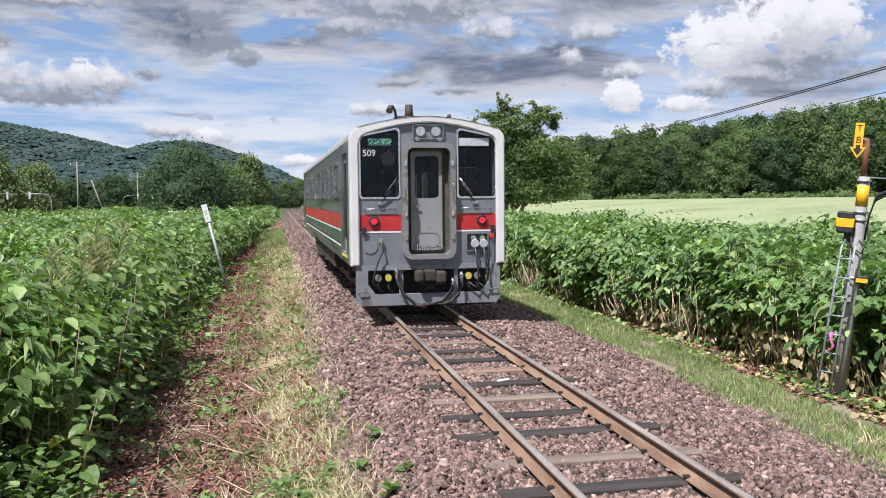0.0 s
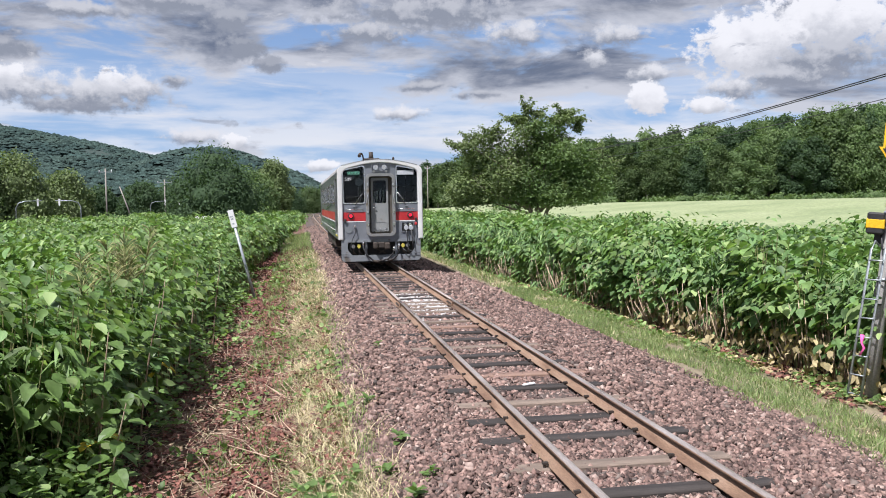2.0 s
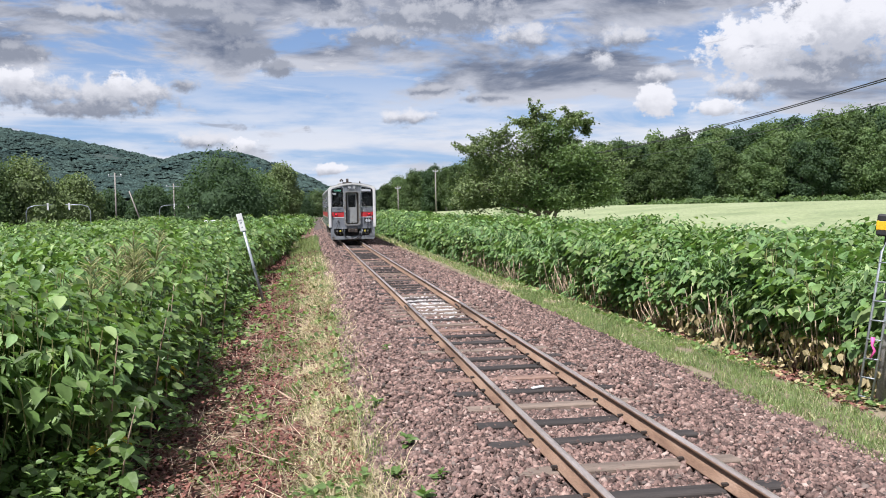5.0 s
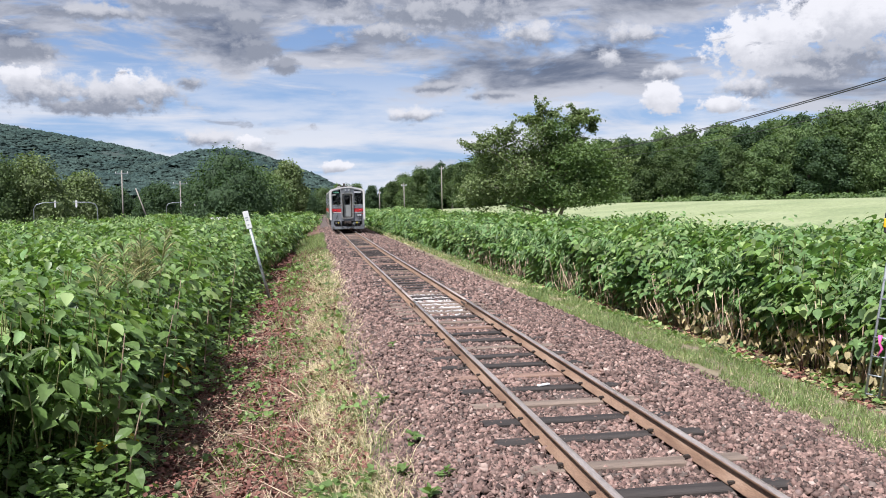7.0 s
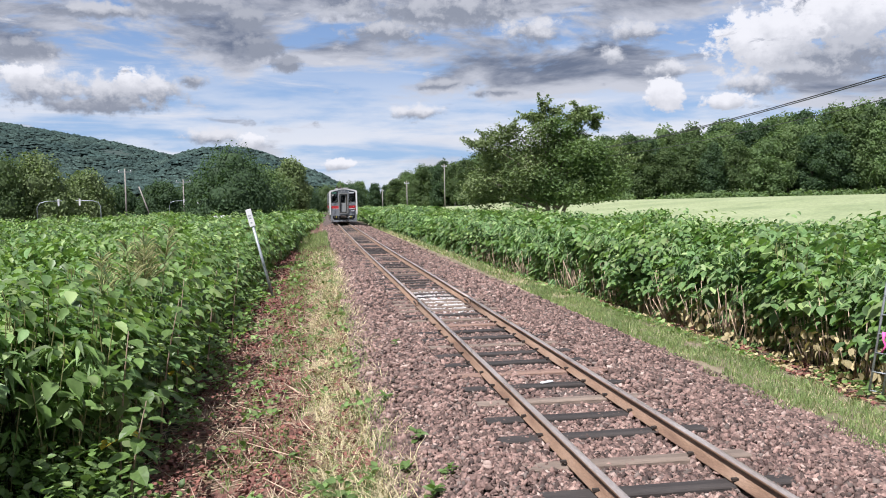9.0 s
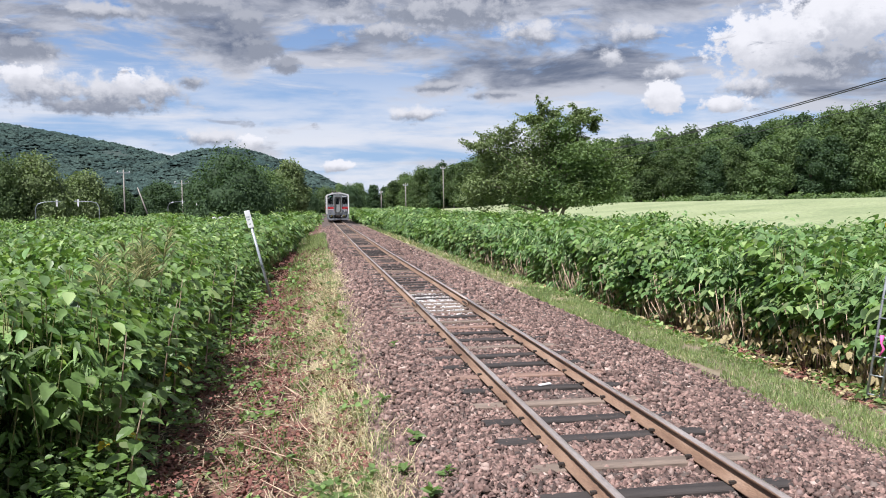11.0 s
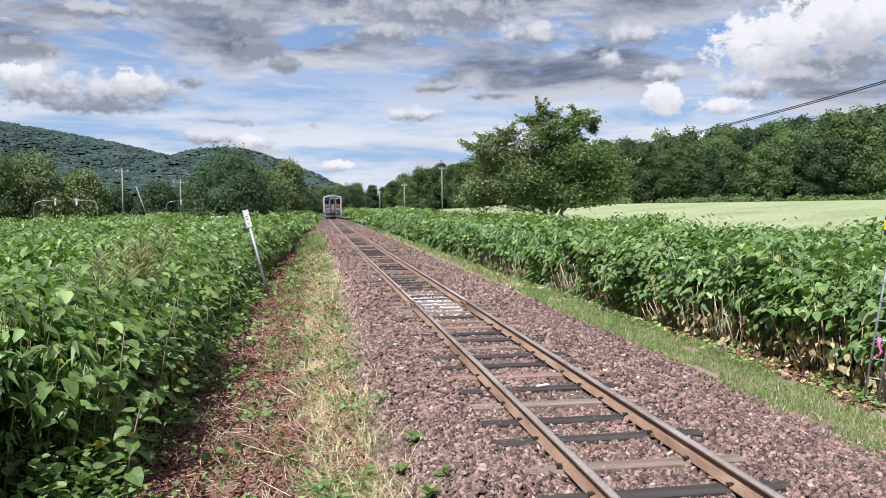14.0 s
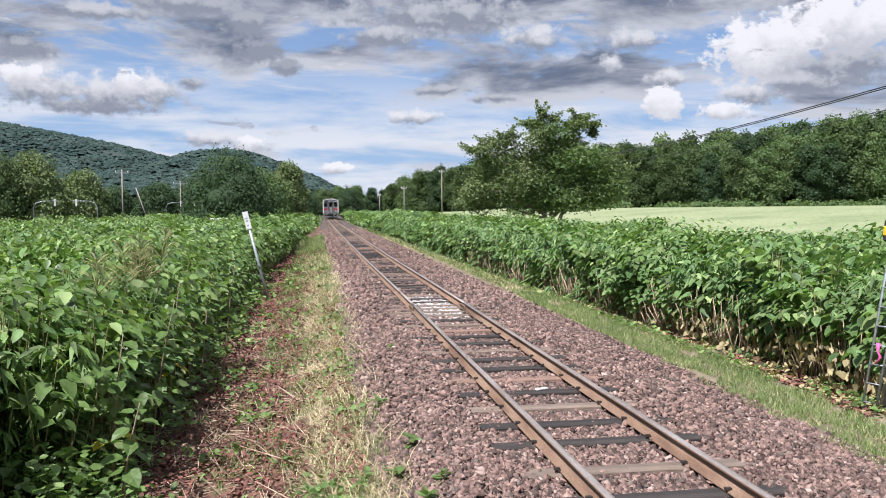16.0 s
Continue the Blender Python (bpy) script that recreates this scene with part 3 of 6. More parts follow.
def build_sleepers():
    kinds = {"d": ("timber_dark", "dark creosoted wooden sleeper half sunk in ballast"), "l": ("timber", "weathered grey-brown wooden sleeper in ballast"),
             "r": ("timber_red", "reddish brown wooden sleeper in ballast")}
    ys = [-9.04 + .68 * k for k in range(18)] + [3.30, 4.02, 4.74, 5.45, 6.17, 6.89, 7.74, 8.44, 9.18, 9.94, 10.73]
    while ys[-1] < 240:
        ys.append(ys[-1] + (0.58 if 16.9 < ys[-1] < 18.9 else 0.735))
    kind_at = {3: "l", 4: "d", 5: "l", 6: "d", 7: "d", 8: "l", 9: "d", 10: "r", 11: "d", 12: "d", 13: "l", 14: "d", 15: "d", 16: "r"}
    rng = random.Random(4)
    meshes = {}
    for k, (m, label) in kinds.items():
        for v in range(3):
            bm = bbox(-1.05, 1.05, -0.1, 0.1, -0.14, 0, 0.012, 1)
            for vert in bm.verts:
                vert.co.z += 0.008 * noise.noise((vert.co.x * 3, vert.co.y * 9, v * 7.1))
                vert.co.x += 0.012 * noise.noise((vert.co.y * 9, v * 3.3, vert.co.z * 7))
            me = bpy.data.meshes.new("sleeper")
            bm.to_mesh(me)
            bm.free()
            me.materials.append(M[m])
            meshes[k, v] = me
    for i, y in enumerate(ys):
        k = kind_at.get(i - 18, rng.choice("ddldldr"))
        if 17.2 < y < 19.4:
            k = "l"
        ob = new("sleeper", meshes[k, i % 3])
        ob.matrix_basis = pose(drift(y) + rng.uniform(-.03, .03), y, -0.158, 0, 0, rng.uniform(-1.2, 1.2))
        tagged(ob, kinds[k][1], "sleeper", "sleepers of the track")


build_sleepers()


def build_ballast():
    rng = np.random.default_rng(3)
    # a lump: a cube pushed out of true, seen with hard edges
    P = np.array([(x, y, z) for z in (-1, 1) for y in (-1, 1) for x in (-1, 1)], float) * 0.5
    P *= np.where(P[:, 2:] > 0, 0.72, 1.0)
    P += rng.uniform(-.14, .14, P.shape)
    Fq = [np.array([(0, 1, 3, 2), (4, 6, 7, 5), (0, 4, 5, 1), (1, 5, 7, 3), (3, 7, 6, 2), (2, 6, 4, 0)])]
    for lo, hi, count, size in ((-8.0, 3.0, 5000, 0.08), (3.0, 9.0, 42000, 0.032), (9.0, 18.0, 32000, 0.039), (18, 36, 17000, 0.052), (36, 90, 14000, 0.066)):
        y = rng.uniform(lo, hi, count)
        s = rng.uniform(-2.15, 2.75, count)
        gap = (np.abs(np.abs(s) - 0.566) < 0.06)
        s, y = s[~gap], y[~gap]
        n = len(s)
        x = s + drift_np(y)
        z = np.interp(s, PROFILE_S, PROFILE_Z) + np.where(np.abs(s) < .5, rng.uniform(-.025, .0, n), rng.uniform(0.0, .03, n)) + 0.010 + np.array([.032 * noise.noise((a * 1.3, b * .9, 2)) + (.012 if abs(a) > 1.02 else -.016) * (abs(a) > .62) - .012 * (b > 15) * (abs(a) < .5) for a, b in zip(s, y)])
        sz = size * rng.uniform(0.5, 1.6, (n, 1)) * rng.uniform(0.55, 1.35, (n, 3))
        root = thing("ballast", "loose reddish brown crushed-stone ballast", "ballast", kind="stuff")
        if lo == 3.0:
            # the nearest lumps lie singly
            pick = np.flatnonzero((y > 5.3) & (y < 7.0) & (s > -2.0) & (s < 2.4))[:300]
            kinds = []
            for j in range(8):
                me = mesh_np("stone", P * np.array([1.2, .9, .75]) + rng.uniform(-.26, .26, P.shape), Fq, M[("stone", "stone_dark", "stone_pale", "stone_grey")[j % 4]])
                kinds.append(me)
            for j, i in enumerate(pick):
                ob = new("stone", kinds[j % 8])
                ob.parent = root
                ob.matrix_basis = pose(x[i], y[i], z[i] + .004, *rng.uniform(-40, 40, 2), rng.uniform(0, 360)) @ Matrix.Diagonal((*sz[i], 1))
            rest = np.setdiff1d(np.arange(n), pick)
            x, y, z, sz = x[rest], y[rest], z[rest], sz[rest]
        for j in range(3):
            q = slice(j, None, 3)
            m = len(x[q])
            lump = P * np.array([(1, 1, 1), (1.35, .8, .75), (.8, 1.2, .6)][j]) + rng.uniform(-.3, .3, P.shape)
            part("stones", scatter(lump, Fq, np.stack([x, y, z], -1)[q], rng.uniform(0, 6.28, m), rng.uniform(-.7, .7, m), rng.uniform(-.7, .7, m), sz[q], "stones", M["stone"]), None, root, kind="stuff")


build_ballast()

# ---- thickets of tall weeds ----
def edge_left(y):
    # before y 8.2 the edge steps back for the unseen shading thicket
    return np.interp(y, [0, 8.2, 8.7, 12, 16, 24, 38, 60, 92, 200], [-6.15, -6.15, -5.1, -5.15, -5.35, -5.25, -4.85, -3.9, -2.75, -2.6])


def edge_right(y):
    return np.interp(y, [0, 7, 10, 13, 19, 27, 60, 100, 200], [5.7, 5.55, 5.45, 5.2, 4.95, 4.55, 4.0, 3.1, 2.9])


def thicket(name, label, side, seed, mats, top, zones, under=0.0):
    """Clumps of stems that arch over, with leaves in two rows. zones: (y0, y1, depth from the edge, clumps, leaves a stem, leaf size)."""
    rng = np.random.default_rng(seed)
    groups = [[[], [], [], [], []] for _ in mats]
    stems = []
    edge = edge_left if side < 0 else edge_right
    for y0, y1, depth, clumps, leaves, lsize in zones:
        yc = rng.uniform(y0, y1, clumps)
        dc = depth * rng.uniform(0, 1, clumps) ** 1.6
        ragged = np.array([noise.noise((b * 0.45, seed, 0)) * .75 + noise.noise((b * 1.5, seed, 4)) * .35 for b in yc])
        for j in range(clumps):
            count = rng.integers(3, 8)
            tall = rng.uniform(.80, 1.04) * (rng.uniform(.5, 1.0) if dc[j] < .5 else 1.0)
            big = rng.uniform(.7, 1.35)
            which = rng.choice(len(mats), p=[.62, .38])
            pos, yaw, pitch, roll, size = groups[which]
            trend = rng.uniform(0, 6.28) if dc[j] > .9 else rng.normal(1.57 if side > 0 else 4.71, .7)
            for _ in range(count):
                y = yc[j] + rng.normal(0, .22)
                d = dc[j] + rng.normal(0, .2)
                s = float(edge(y)) + side * (max(d, -.1) + ragged[j])
                x = s + drift(y)
                g = float(ground_z(x, y))
                bump = noise.noise((x * .22, y * .22, seed)) * .55 + noise.noise((x * .62, y * .62, seed + 5)) * .75 + noise.noise((x * 1.5, y * 1.5, seed + 9)) * .3
                h = max(.4, (top + .12 - g + bump) * tall * rng.uniform(.90, 1.02))
                if abs(s) < 3.6:
                    h *= .8
                lean = rng.normal(0, .10, 2)
                front = d < 1.2
                low = rng.uniform(.06, .38) if front else .55
                k = int(leaves * (1.6 if front else 1.0))
                f = np.linspace(low, 1.0, k) + rng.uniform(-.015, .015, k)
                arch = np.clip((f - .62) / .38, 0, 1)
                way = trend + rng.normal(0, .6)
                reach = rng.uniform(.25, .85) * (lsize / .18) ** .5
                flip = np.where(np.arange(k) % 2, 1, -1)
                ang = np.where(arch > 0, way + flip * rng.uniform(.7, 1.25, k), rng.uniform(0, 6.28) + np.arange(k) * 2.6) + rng.normal(0, .25, k)
                bend = f ** 1.8
                tuck = (1 - f) * under * (1.0 if front else .3)
                px = x + side * tuck + lean[0] * h * bend - np.sin(way) * reach * arch ** 1.4 - np.sin(ang) * .06
                py = y + .8 * tuck + lean[1] * h * bend + np.cos(way) * reach * arch ** 1.4 + np.cos(ang) * .06
                pos.append(np.stack([px, py, g + h * (f - .18 * arch ** 2)], -1))
                yaw.append(ang)
                pitch.append(rng.normal(-.34, .22, k))
                roll.append(flip * np.where(arch > 0, .3, 0) + rng.normal(0, .22, k))
                size.append(lsize * big * rng.uniform(.7, 1.3, k) * np.interp(f, [0, .3, .8, 1.0], [.55, .85, 1.15, .65]))
                if front and y < 45:
                    stems.append((x, y, g, h, lean))
    root = thing(name, label, "thicket", kind="stuff")
    shape = LEAF_V * np.array([.88, 1, 1])
    for m, (pos, yaw, pitch, roll, size) in zip(mats, groups):
        args = [np.concatenate(a) for a in (pos, yaw, pitch, roll, size)]
        part("leaves", scatter(shape, LEAF_F, *args, "leaves", m), None, root, kind="stuff")
    V, F = [], []
    for x, y, g, h, lean in stems:
        b = len(V)
        for f in (0, .4, .8):
            r = .012 * (1 - .6 * f)
            cx, cy = x + lean[0] * h * f ** 1.8, y + lean[1] * h * f ** 1.8
            V += [(cx + r, cy, g + h * f - .05), (cx - r * .5, cy + r * .87, g + h * f - .05), (cx - r * .5, cy - r * .87, g + h * f - .05)]
        F += [(b + 3 * j + k, b + 3 * j + (k + 1) % 3, b + 3 * j + 3 + (k + 1) % 3, b + 3 * j + 3 + k) for j in (0, 1) for k in range(3)]
    part("stems", mesh_np("stems", np.array(V), np.array(F), M["stem"]), None, root, kind="stuff")


thicket("thicket", "tall bright green knotweed thicket along the bank", -1, 11, (M["leaf"], M["leaf_blue"]), 1.52,
        [(8.8, 14, 9, 440, 9, .18), (14, 30, 16, 820, 8, .185), (30, 60, 30, 760, 7, .24), (60, 150, 45, 640, 7, .34)], .75)
# out of view: a taller thicket added so its shadow darkens the near-left growth
thicket("thicket", "unseen tall knotweed thicket added to shade the near bank", -1, 13, (M["leaf"], M["leaf_blue"]), 2.5, [(1.0, 8.2, 6, 300, 9, .20)])
thicket("thicket", "dense green knotweed and dwarf bamboo thicket beyond the verge", 1, 12, (M["leaf_blue"], M["leaf"]), 1.44,
        [(7, 20, 9, 560, 8, .20), (20, 40, 9, 540, 8, .20), (40, 80, 10, 480, 7, .25), (80, 200, 12, 420, 7, .34)])


NARROW_V = np.array([(0, 0, 0), (-.11, .35, .02), (0, .4, -.03), (.11, .35, .02), (0, 1, -.28)], float)
NARROW_F = [np.array([(0, 2, 1), (0, 3, 2), (1, 2, 4), (2, 3, 4)])]


def bamboo(name, label, edge, side, seed, clumps, yrange, mat, zrange):
    """Fans of narrow leaves hanging out of a thicket's face."""
    rng = np.random.default_rng(seed)
    y0 = yrange[0] + (yrange[1] - yrange[0]) * rng.uniform(0, 1, clumps) ** 1.5
    keep = np.array([noise.noise((b * .35, seed, 1.0)) for b in y0]) > -.12
    y0 = y0[keep]
    n = len(y0)
    s0 = edge(y0) + side * rng.uniform(-.25, .7, n)
    x0 = s0 + drift_np(y0)
    z0 = ground_z(x0, y0) + rng.uniform(*zrange, n)
    per = 9
    fan = rng.uniform(0, 6.28, n)[:, None] + np.linspace(-1.3, 1.3, per)[None] + rng.normal(0, .15, (n, per))
    pos = np.repeat(np.stack([x0, y0, z0], -1), per, 0) + rng.normal(0, .03, (n * per, 3))
    grow = np.interp(np.repeat(y0, per), [0, 15, 60], [1, 1, 1.9])
    m = n * per
    me = scatter(NARROW_V, NARROW_F, pos, fan.ravel(), rng.normal(-.45, .25, m), rng.normal(0, .3, m), rng.uniform(.16, .30, m) * grow, name, mat)
    tagged(new(name, me), label, "bamboo", kind="stuff")


bamboo("dwarf_bamboo", "narrow-leaved dwarf bamboo in the thicket's face", edge_right, 1, 91, 5200, (8, 75), M["leaf_blue"], (.10, 1.75))
bamboo("dwarf_bamboo", "narrow-leaved weeds in the thicket's face", edge_left, -1, 92, 2200, (6, 60), M["leaf"], (.15, 1.8))


# ---- ground cover ----
def cover(name, label, template, faces, mat, count, srange, yrange, size, seed, flat=0.0, patch=0.0, power=1.0, category="grass", lift=0.0, spread=0.02, aspect=(1, 1, 1)):
    """Small pieces strewn over the ground between two offsets from the track."""
    rng = np.random.default_rng(seed)
    y = yrange[0] + (yrange[1] - yrange[0]) * rng.uniform(0, 1, count) ** power
    lo, hi = [np.interp(y, *q) if isinstance(q, tuple) else q for q in srange]
    s = lo + (hi - lo) * rng.uniform(0, 1, count)
    if patch:
        keep = np.array([noise.noise((a * 1.6, b * 0.9, seed)) + 0.5 * noise.noise((a * 4, b * 4, seed)) for a, b in zip(s, y)]) > patch - 0.5
        y, s = y[keep], s[keep]
    n = len(y)
    x = s + drift_np(y)
    grow = np.interp(y, [0, 12, 40, 90], [1, 1, 1.8, 3.2])
    sz = (size * rng.uniform(.6, 1.4, n) * grow)[:, None] * np.array(aspect)[None]
    pitch = rng.normal(0, .35, n) - flat
    me = scatter(template, faces, np.stack([x, y, ground_z(x, y) + lift + rng.uniform(0, spread, n)], -1), rng.uniform(0, 6.28, n), pitch, rng.normal(0, .3, n), sz, name, mat)
    return tagged(new(name, me), label, category, kind="stuff")


VERGE_IN = ([5, 8.5, 12, 18, 25, 37, 60, 100], [2.30, 2.46, 2.60, 2.88, 3.02, 3.25, 3.0, 2.7])
VERGE_OUT = ([5, 9, 11, 14, 18, 25, 37, 60, 100], [3.75, 3.95, 4.15, 4.40, 4.40, 4.15, 3.85, 3.5, 3.0])
cover("grass", "short green grass on the verge", BLADE_V, BLADE_F, M["grass"], 42000, (VERGE_IN, VERGE_OUT), (5, 24), .08, 31, patch=.30, aspect=(.10, 1, 1.0))
cover("grass", "short green grass on the verge", BLADE_V, BLADE_F, M["grass"], 9000, (VERGE_IN, VERGE_OUT), (22, 90), .095, 32, patch=.4, power=1.6, aspect=(.13, 1, 1.0))
cover("dry_grass", "dry trodden grass among the green of the verge", BLADE_V, BLADE_F, M["straw"], 15000, (VERGE_IN, VERGE_OUT), (6, 70), .10, 46, flat=.8, patch=.40, power=1.3, aspect=(.08, 1, 1.1))
cover("grass", "patches of green grass on the bank", BLADE_V, BLADE_F, M["grass"], 30000, (-3.7, -1.95), (5, 70), .11, 33, patch=.50, power=1.7, aspect=(.10, 1, 1))
cover("dry_grass", "cut pale straw lying on the bank", BLADE_V, BLADE_F, M["straw"], 22000, (-2.9, -1.8), (5, 42), .15, 34, flat=1.0, patch=.42, power=1.6, aspect=(.06, 1, 1.3))
cover("dry_grass", "cut pale straw lying on the bank", BLADE_V, BLADE_F, M["straw"], 7000, (-4.7, -2.4), (5, 40), .15, 35, flat=1.3, patch=.5, power=1.5, aspect=(.05, 1, 1.6))
cover("dry_grass", "bleached straw along the ballast edge", BLADE_V, BLADE_F, M["straw"], 20000, (-2.75, ([5, 8, 11, 16, 27, 48], [-1.95, -2.1, -2.25, -2.2, -1.9, -1.5])), (5, 30), .14, 45, flat=.9, patch=.30, power=1.6, aspect=(.07, 1, 1.2))
cover("leaf_litter", "dark reddish dead leaves on the bank", LEAF_V, LEAF_F, M["litter"], 40000, (-5.2, -2.2), (5, 50), .05, 36, patch=.30, power=1.6, category="litter", lift=.01, spread=.11)
cover("leaf_litter", "brown dead leaves under the thicket", LEAF_V, LEAF_F, M["leaf_dry"], 9000, (4.2, 5.8), (7, 40), .09, 37, patch=.3, power=1.4, category="litter", lift=.01)
cover("leaf_litter", "dark reddish dead leaves under the thicket", LEAF_V, LEAF_F, M["litter"], 12000, (VERGE_OUT, 5.6), (7, 40), .07, 38, patch=.35, power=1.4, category="litter", lift=.01)
cover("weeds", "low green sprouting weeds on the bank", LEAF_V, LEAF_F, M["leaf"], 10000, (-4.7, -2.1), (5, 40), .075, 39, flat=-.5, patch=.66, power=1.5, category="weed", lift=.03, spread=.12)
cover("weeds", "low weeds at the edge of the verge", LEAF_V, LEAF_F, M["leaf"], 2600, (3.9, 5.0), (7, 45), .085, 40, flat=-.4, patch=.5, power=1.5, category="weed", lift=.07)
cover("weeds", "leafy undergrowth at the foot of the thicket", LEAF_V, LEAF_F, M["leaf"], 5000, (-6.0, -4.3), (4.5, 30), .10, 42, flat=-.2, patch=.3, power=1.2, category="weed", lift=.05, spread=.4)


cover("weeds", "low leafy shrubs before the thicket", LEAF_V, LEAF_F, M["leaf"], 5200, (-7.5, -4.55), (6.0, 9.6), .10, 44, flat=.1, patch=.32, category="weed", lift=.05, spread=.75)


def clods():
    rng = np.random.default_rng(51)
    n = 5200
    y = 5 + 40 * rng.uniform(0, 1, n) ** 1.7
    s = rng.uniform(-4.8, -2.3, n)
    keep = np.array([noise.noise((a * 1.4, b * .8, 51)) for a, b in zip(s, y)]) > .02
    y, s = y[keep], s[keep]
    n = len(y)
    P = np.array([(x, a, z) for z in (-1, 1) for a in (-1, 1) for x in (-1, 1)], float) * .5 + rng.uniform(-.25, .25, (8, 3))
    Fq = [np.array([(0, 1, 3, 2), (4, 6, 7, 5), (0, 4, 5, 1), (1, 5, 7, 3), (3, 7, 6, 2), (2, 6, 4, 0)])]
    x = s + drift_np(y)
    me = scatter(P, Fq, np.stack([x, y, ground_z(x, y) + .02 + rng.uniform(0, .05, n)], -1), rng.uniform(0, 6.28, n), rng.uniform(-.6, .6, n), rng.uniform(-.6, .6, n),
                 rng.uniform(.02, .06, (n, 1)) * rng.uniform(.5, 1.4, (n, 3)) * np.array([1, 1.3, .35]), "clods", M["litter"])
    tagged(new("clods", me), "crumbled maroon earth and rotted leaf clods on the bank", "earth", kind="stuff")


clods()


def small_weed(x, y, seed, mat="leaf"):
    rng = random.Random(seed)
    w = thing("weed", "small green weed sprouting among the ballast stones", "weed", "weeds in the ballast", at=pose(x, y, float(ground_z(x, y)) + .01))
    for i in range(11):
        s = rng.uniform(.06, .13)
        bm = bmesh.new()
        vs = [bm.verts.new((v[0] * s * .7, v[1] * s + .01, v[2] * s)) for v in LEAF_V]
        for q in LEAF_F[0]:
            bm.faces.new([vs[k] for k in q])
        part("leaf", bm, M[mat], w, at=pose(0, 0, rng.uniform(.02, .12), rng.uniform(0, 50), rng.uniform(-20, 20), i * 137))


for i, (x, y) in enumerate([(-1.5, 13.3), (-1.75, 8.2), (-1.95, 7.4), (-1.8, 6.6), (-1.6, 7.0), (-1.9, 10.1)]):
    small_weed(x, y, 300 + i)


def sticks():
    rng = random.Random(8)
    bm = bmesh.new()
    for _ in range(1500):
        s, y = rng.uniform(-4.9, -2.5), 5 + 16 * rng.random() ** 1.5
        z, a, l = float(ground_z(s, y)) + .06, rng.gauss(.9, .7), rng.uniform(.15, .95)
        tube(bm, [(s, y, z), (s + l * math.cos(a), y + l * math.sin(a), z + rng.uniform(-.05, .08) - .14 * l * math.cos(a))], [.007, .004], 4)
    root = part("dry_stalks", bm, M["stem_dry"], None, "cut dry brown stalks strewn on the bank", "stuff")
    tagged(root, category="stalks")
    bm = bmesh.new()
    for _ in range(2600):
        y = 7 + 34 * rng.random() ** 1.5
        if noise.noise((y * .8, 3.3, 0)) < rng.uniform(-.35, .35):
            continue
        x = float(edge_right(y)) + drift(y) + rng.uniform(-.35, .35)
        z, h = float(ground_z(x, y)), rng.uniform(.3, 1.15)
        tube(bm, [(x, y, z), (x + rng.gauss(-.05, .1), y + rng.gauss(0, .12), z + h)], [.011, .006], 4)
    root = part("dry_stalks", bm, M["stem_dry"], None, "bare pale stalks at the foot of the thicket", "stuff")
    tagged(root, category="stalks")


sticks()
cover("withered_leaves", "withered pale leaves hanging low in the thicket", LEAF_V, LEAF_F, M["leaf_dry"], 3000, (4.65, 5.25), (8, 40), .10, 43, flat=.9, patch=.42, power=1.5, category="leaves", lift=.1, spread=.55)


def pale_patch():
    rng = np.random.default_rng(9)
    n = 2000
    y = rng.normal(19.0, 1.1, n)
    s = rng.uniform(-.48, .48, n)
    P = np.array([(x, a, z) for z in (-1, 1) for a in (-1, 1) for x in (-1, 1)], float) * np.array([.5, .5, .3]) + rng.uniform(-.1, .1, (8, 3))
    Fq = [np.array([(0, 1, 3, 2), (4, 6, 7, 5), (0, 4, 5, 1), (1, 5, 7, 3), (3, 7, 6, 2), (2, 6, 4, 0)])]
    z = np.full(n, -.2) + rng.uniform(-.01, .02, n)
    me = scatter(P, Fq, np.stack([s + drift_np(y), y, z], -1), rng.uniform(0, 6.28, n), rng.uniform(-.5, .5, n), rng.uniform(-.5, .5, n), rng.uniform(.02, .042, (n, 1)) * np.ones((1, 3)), "pale_stones", M["pale_stone"])
    tagged(new("pale_stones", me), "whitened dusty ballast beside the rail joint", "ballast", kind="stuff")
    for side in (-1, 1):
        for inner in (-1, 1):
            x = side * .566 + inner * .036
            fp = thing("fishplate", "rusty bolted fishplate at the rail joint", "fishplate", "fishplates", at=pose(x, 18.19, -.085))
            part("plate", bbox(-.014, .014, -.28, .28, -.04, .04, .008, 1), M["rail"], fp)
            for dy in (-.2, -.07, .07, .2):
                part("bolt", disc(bmesh.new(), (inner * .012, dy, 0), (inner, 0, 0), .02, .025, 6), M["iron"], fp)


pale_patch()
tagged(part("wood_chip", bbox(-.09, .09, -.025, .025, 0, .025, .008, 1), M["white"], None, "pale splinter lying on a dark sleeper", at=pose(.07, 10.0, -.157, 0, 0, 25)), category="splinter")


def spikes():
    bm = bmesh.new()
    tube(bm, [(0, 0, -.02), (0, 0, .03)], .014, 6)
    box(bm, -.03, .02, -.018, .018, .022, .042)
    me = bpy.data.meshes.new("spike")
    bm.to_mesh(me)
    bm.free()
    me.materials.append(M["iron"])
    for sl in [o for o in scene.objects if o.name.startswith("sleeper") and o.location.y < 16]:
        for side in (-1, 1):
            for inner in (-1, 1):
                ob = new("spike", me)
                ob.parent = sl
                ob.matrix_basis = pose(side * .566 + inner * .078, inner * .05, .005, 0, 0, 0 if inner > 0 else 180)


spikes()


